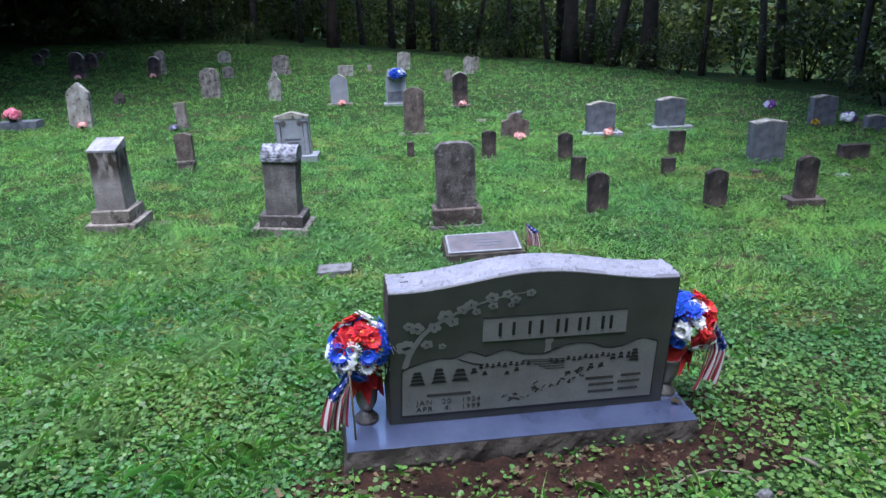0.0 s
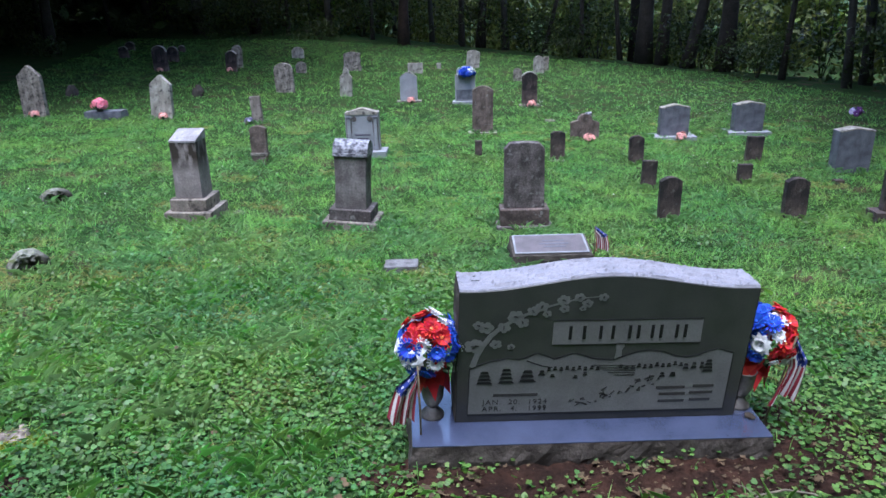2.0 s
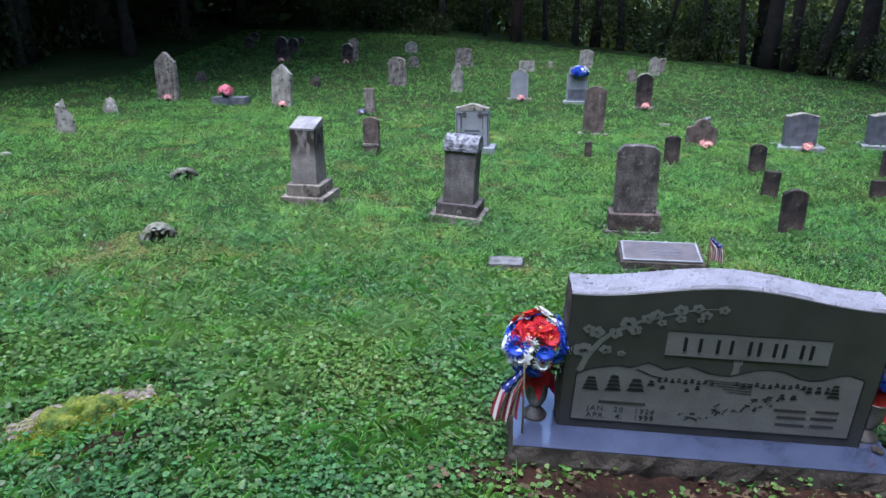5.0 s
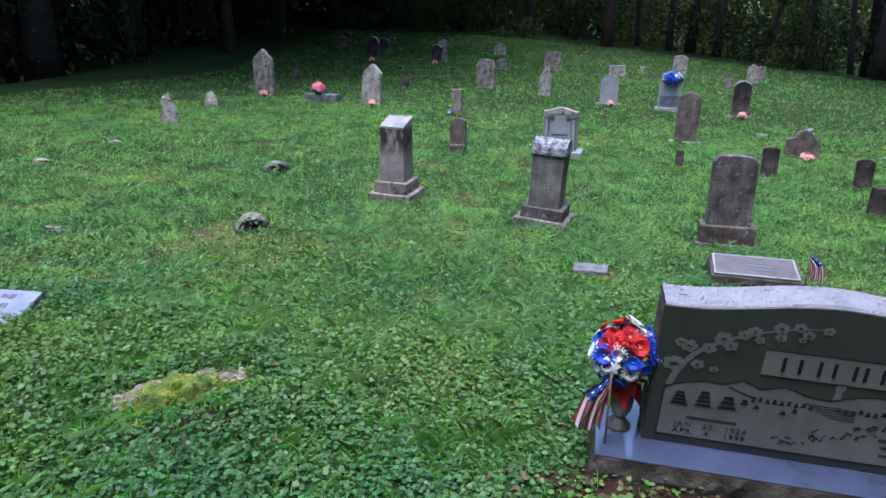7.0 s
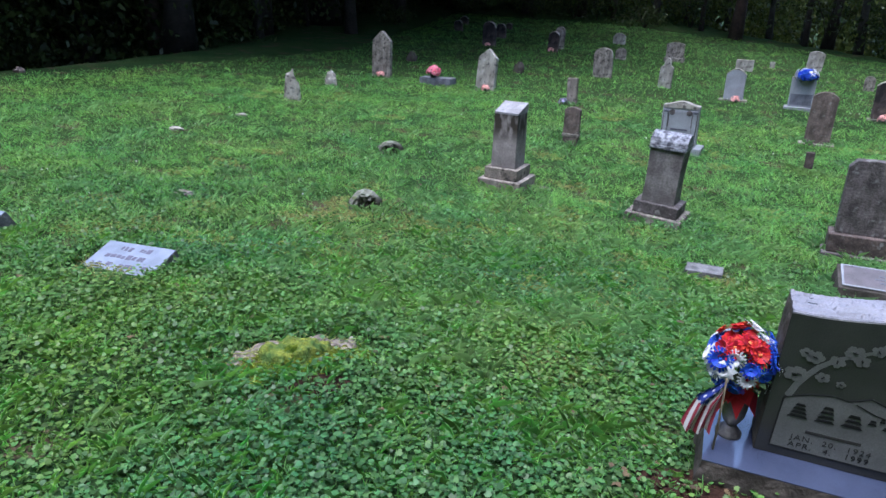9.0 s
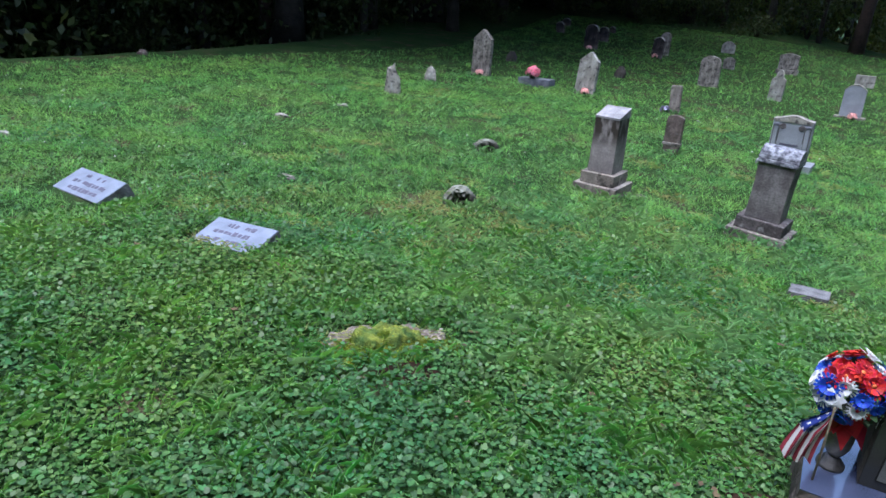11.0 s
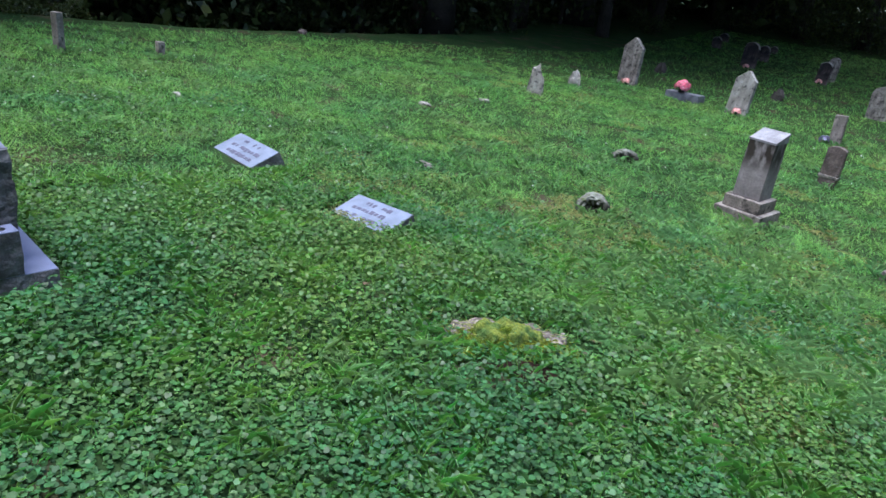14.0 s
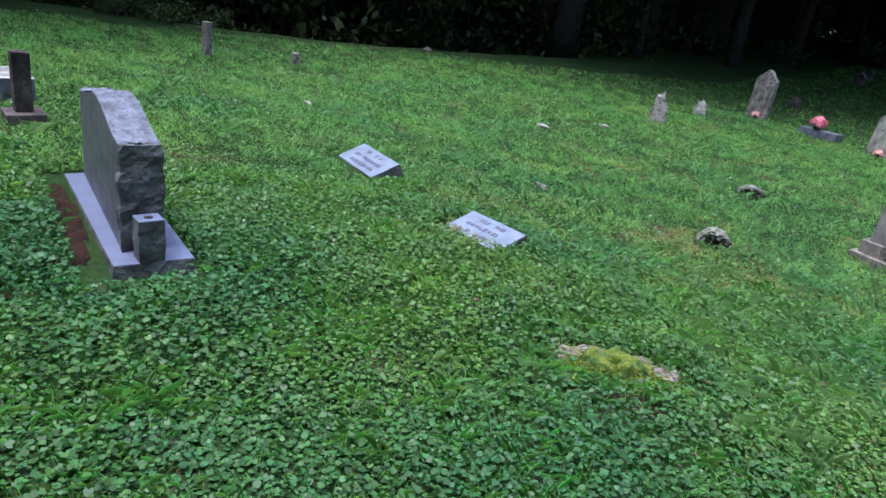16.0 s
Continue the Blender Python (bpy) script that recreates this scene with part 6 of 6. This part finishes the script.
ground_patch("bare_soil", 0.62, -0.19, 1.0, 0.25, M["soil"], "bare red-brown soil in front of the monument", "soil", 0.016, 0.026, 3, n=110)
ground_patch("bare_soil", -3.72, -1.78, 0.62, 0.13, M["soil"], "bare soil along the foot of the grey headstone", "soil", 0.006, 0.02, 6, turn=-0.08)
ground_patch("bare_soil", 1.42, 0.02, 0.28, 0.34, M["soil"], "bare soil beside the monument", "soil", 0.006, 0.015, 5)
ground_patch("bare_soil", -1.83, -0.01, 0.30, 0.095, M["bare_clay"], "bare pale clay round a mossy mound", "soil", 0.046, 0.03, 12, turn=0.85)
ground_patch("bare_soil", -1.62, -0.18, 0.15, 0.09, M["soil"], "small bare patch in front of a mossy mound", "soil", 0.022, 0.02, 4, turn=0.5)
ground_patch("moss_mound", -1.80, -0.06, 0.21, 0.12, M["moss_bed"], "low ragged mound of yellow-green moss", "moss", 0.022, 0.03, 8, 0.065, turn=0.85, n=60)
ground_patch("moss_mound", -1.86, -0.28, 0.10, 0.06, M["moss_bed"], "small flat patch of yellow-green moss", "moss", 0.010, 0.02, 14, 0.015, turn=1.2)
ground_patch("moss_mound", -1.60, 0.11, 0.07, 0.045, M["moss_bed"], "small flat patch of brownish moss", "moss", 0.012, 0.02, 17, 0.015, turn=0.3)
moss_rng = np.random.default_rng(77)
MOSS_TURN = np.array([[0.66, 0.75], [-0.75, 0.66]])
q = np.concatenate([moss_rng.normal(0, 1, (4200, 2)) * np.array([0.11, 0.055]) @ MOSS_TURN + np.array([-1.80, -0.06]), moss_rng.normal(0, 1, (700, 2)) * 0.04 + np.array([-1.86, -0.28]), moss_rng.normal(0, 1, (350, 2)) * 0.025 + np.array([-1.60, 0.11])])
q = q[moss_rng.uniform(0, 1, len(q)) < 0.15 + 1.1 * clump(q[:, 0], q[:, 1], 26.0, 0.9)]
rise = 0.065 * np.exp(-(((q - np.array([-1.80, -0.06])) @ MOSS_TURN.T / np.array([0.15, 0.085])) ** 2).sum(1))
tagged(new("moss_fronds", bulk_mesh("moss_fronds", blade_faces(q[:, 0], q[:, 1], 0.024, 0.0014, moss_rng, 5, 0.6) + np.stack([0 * rise, 0 * rise, rise + 0.018], -1)[:, None, :], 5, M["yellow_moss"])), "short yellow-green moss fronds on a mound", "moss", kind="stuff")
q = moss_rng.normal(0, 1, (260, 2)) * np.array([0.16, 0.05]) @ MOSS_TURN + np.array([-1.74, -0.13])
tagged(new("grass", bulk_mesh("grass", blade_faces(q[:, 0], q[:, 1], 0.055, 0.0025, moss_rng, 5, 0.8) + np.array([0, 0, 0.02]), 5, M["grass"])), "green grass blades growing through the moss", "grass", kind="stuff")
q = moss_rng.normal(0, 1, (170, 2)) * np.array([0.14, 0.045]) @ MOSS_TURN + np.array([-1.83, -0.01])
tagged(new("dry_grass", bulk_mesh("dry_grass", blade_faces(q[:, 0], q[:, 1], 0.05, 0.0016, moss_rng, 5, 0.2) + np.array([0, 0, 0.045]), 5, M["straw"])), "dry straw lying on the mossy mound", "grass", kind="stuff")
# taller grass that stands against the slant markers
q = np.concatenate([moss_rng.normal(0, 1, (130, 2)) * np.array([0.03, 0.07]) + np.array(c) for c in ((-2.94, 0.55), (-4.21, 0.55), (-4.20, 0.48))])
tagged(new("grass", bulk_mesh("grass", blade_faces(q[:, 0], q[:, 1], 0.06, 0.0025, moss_rng, 5, 0.9), 5, M["grass"])), "taller green grass beside the pale slant markers", "grass", kind="stuff")
for i, (x, y, w) in enumerate(((-1.97, -0.12, 0.09), (-1.96, -0.18, 0.06), (-1.73, 0.12, 0.11), (-1.66, 0.13, 0.08), (-1.77, 0.13, 0.05))):
    fieldstone(x, y, w, w * 0.7, 0.03, "small pale broken stone beside the moss", 50 + i, i * 40, M["warm_marble"])
nl = 1500
lx = np.concatenate([rng.normal(0.7, 0.55, 330), rng.uniform(-5, 3, nl - 330)])
ly = np.concatenate([rng.normal(-0.25, 0.12, 330), rng.uniform(-1, 3.5, nl - 330)])
keep = ~((lx > -0.2) & (lx < 1.2) & (ly > -0.14) & (ly < 0.3))
lx, ly = lx[keep], ly[keep]
lz = gz(lx, ly) + wobble(lx, ly) + rng.uniform(0.022, 0.045, len(lx))
la, ls = rng.uniform(0, 6.283, len(lx)), 0.004 + 0.022 * rng.uniform(0, 1, len(lx)) ** 3.0
curl = rng.uniform(-0.5, 0.5, (10, len(lx)))
lobes = ((1.0, 0.0), (0.5, 0.5), (0.75, 1.05), (0.35, 1.6), (0.6, 2.3), (0.9, 3.14), (0.6, -2.3), (0.35, -1.6), (0.75, -1.05), (0.5, -0.5))
dl = np.stack([np.stack([lx + np.cos(la + a) * ls * r, ly + np.sin(la + a) * ls * r * 0.8, lz + curl[k] * ls * 0.5], -1) for k, (r, a) in enumerate(lobes)], 1)
tagged(new("dead_leaf_litter", bulk_mesh("dead_leaf_litter", dl, 10, M["dead_leaf"])), "dry brown dead leaves on soil and lawn", "leaf litter", kind="stuff")
# white clover blooms
nb = 620
bx = np.concatenate([rng.normal(5.2, 2.4, 400), rng.normal(-7.0, 1.8, 70), rng.uniform(-8, 8, nb - 470)])
by = np.concatenate([rng.normal(11.0, 3.0, 400), rng.normal(1.2, 1.6, 70), rng.uniform(4, 18, nb - 470)])
keep = inside(bx, by) & (np.hypot(bx + 0.3, by + 2.3) > 5)
bx, by = bx[keep], by[keep]
bz = gz(bx, by) + rng.uniform(0.04, 0.075, len(bx))
r_ = rng.uniform(0.005, 0.011, len(bx))
P = np.stack([bx, by, bz], -1)
ax = [np.array(a, float) for a in ((1, 0, 0), (0, 1, 0), (-1, 0, 0), (0, -1, 0))]
tri = []
for k in range(4):
    tri.append(np.stack([P + ax[k] * r_[:, None], P + ax[(k + 1) % 4] * r_[:, None], P + np.array([0, 0, 1.0]) * r_[:, None]], 1))
tagged(new("clover_blooms", bulk_mesh("clover_blooms", np.concatenate(tri), 3, M["white_petal_wild"])), "small white clover blooms in the lawn", "flowers", kind="stuff")
# a fallen branch, a broken stick, a pale leaf and a stone on the lawn


def on_lawn(x, y, up):
    return Vector((x, y, float(gz(x, y)) + up))


br = thing("fallen_branch", pose(0, 0, 0), "thin bare fallen branch arching over the grass", "branch")
part("branch", tube([on_lawn(0.886, -0.47, 0.01), on_lawn(0.90, -0.442, 0.02), on_lawn(0.988, -0.395, 0.034), on_lawn(1.082, -0.378, 0.038), on_lawn(1.165, -0.40, 0.034), on_lawn(1.205, -0.43, 0.024), on_lawn(1.225, -0.455, 0.01)], [0.002, 0.003, 0.0036, 0.004, 0.0034, 0.0026, 0.0016], 7), br, mat=M["pale_wood"])
part("twig", tube([on_lawn(0.975, -0.395, 0.033), on_lawn(0.945, -0.36, 0.045), on_lawn(0.925, -0.33, 0.04)], [0.002, 0.0015, 0.001], 6), br, mat=M["pale_wood"])
st = thing("broken_stick", pose(0, 0, 0), "short weathered broken stick lying in the ivy", "stick")
part("stick", tube([on_lawn(1.432, -0.36, 0.035), on_lawn(1.445, -0.38, 0.04), on_lawn(1.462, -0.42, 0.038), on_lawn(1.468, -0.45, 0.035)], [0.004, 0.007, 0.008, 0.005], 8), st, mat=M["pale_wood"])
fieldstone(1.19, -0.525, 0.085, 0.05, 0.05, "pale smooth stone at the edge of the ivy", 60, 20, M["rock_grey"])
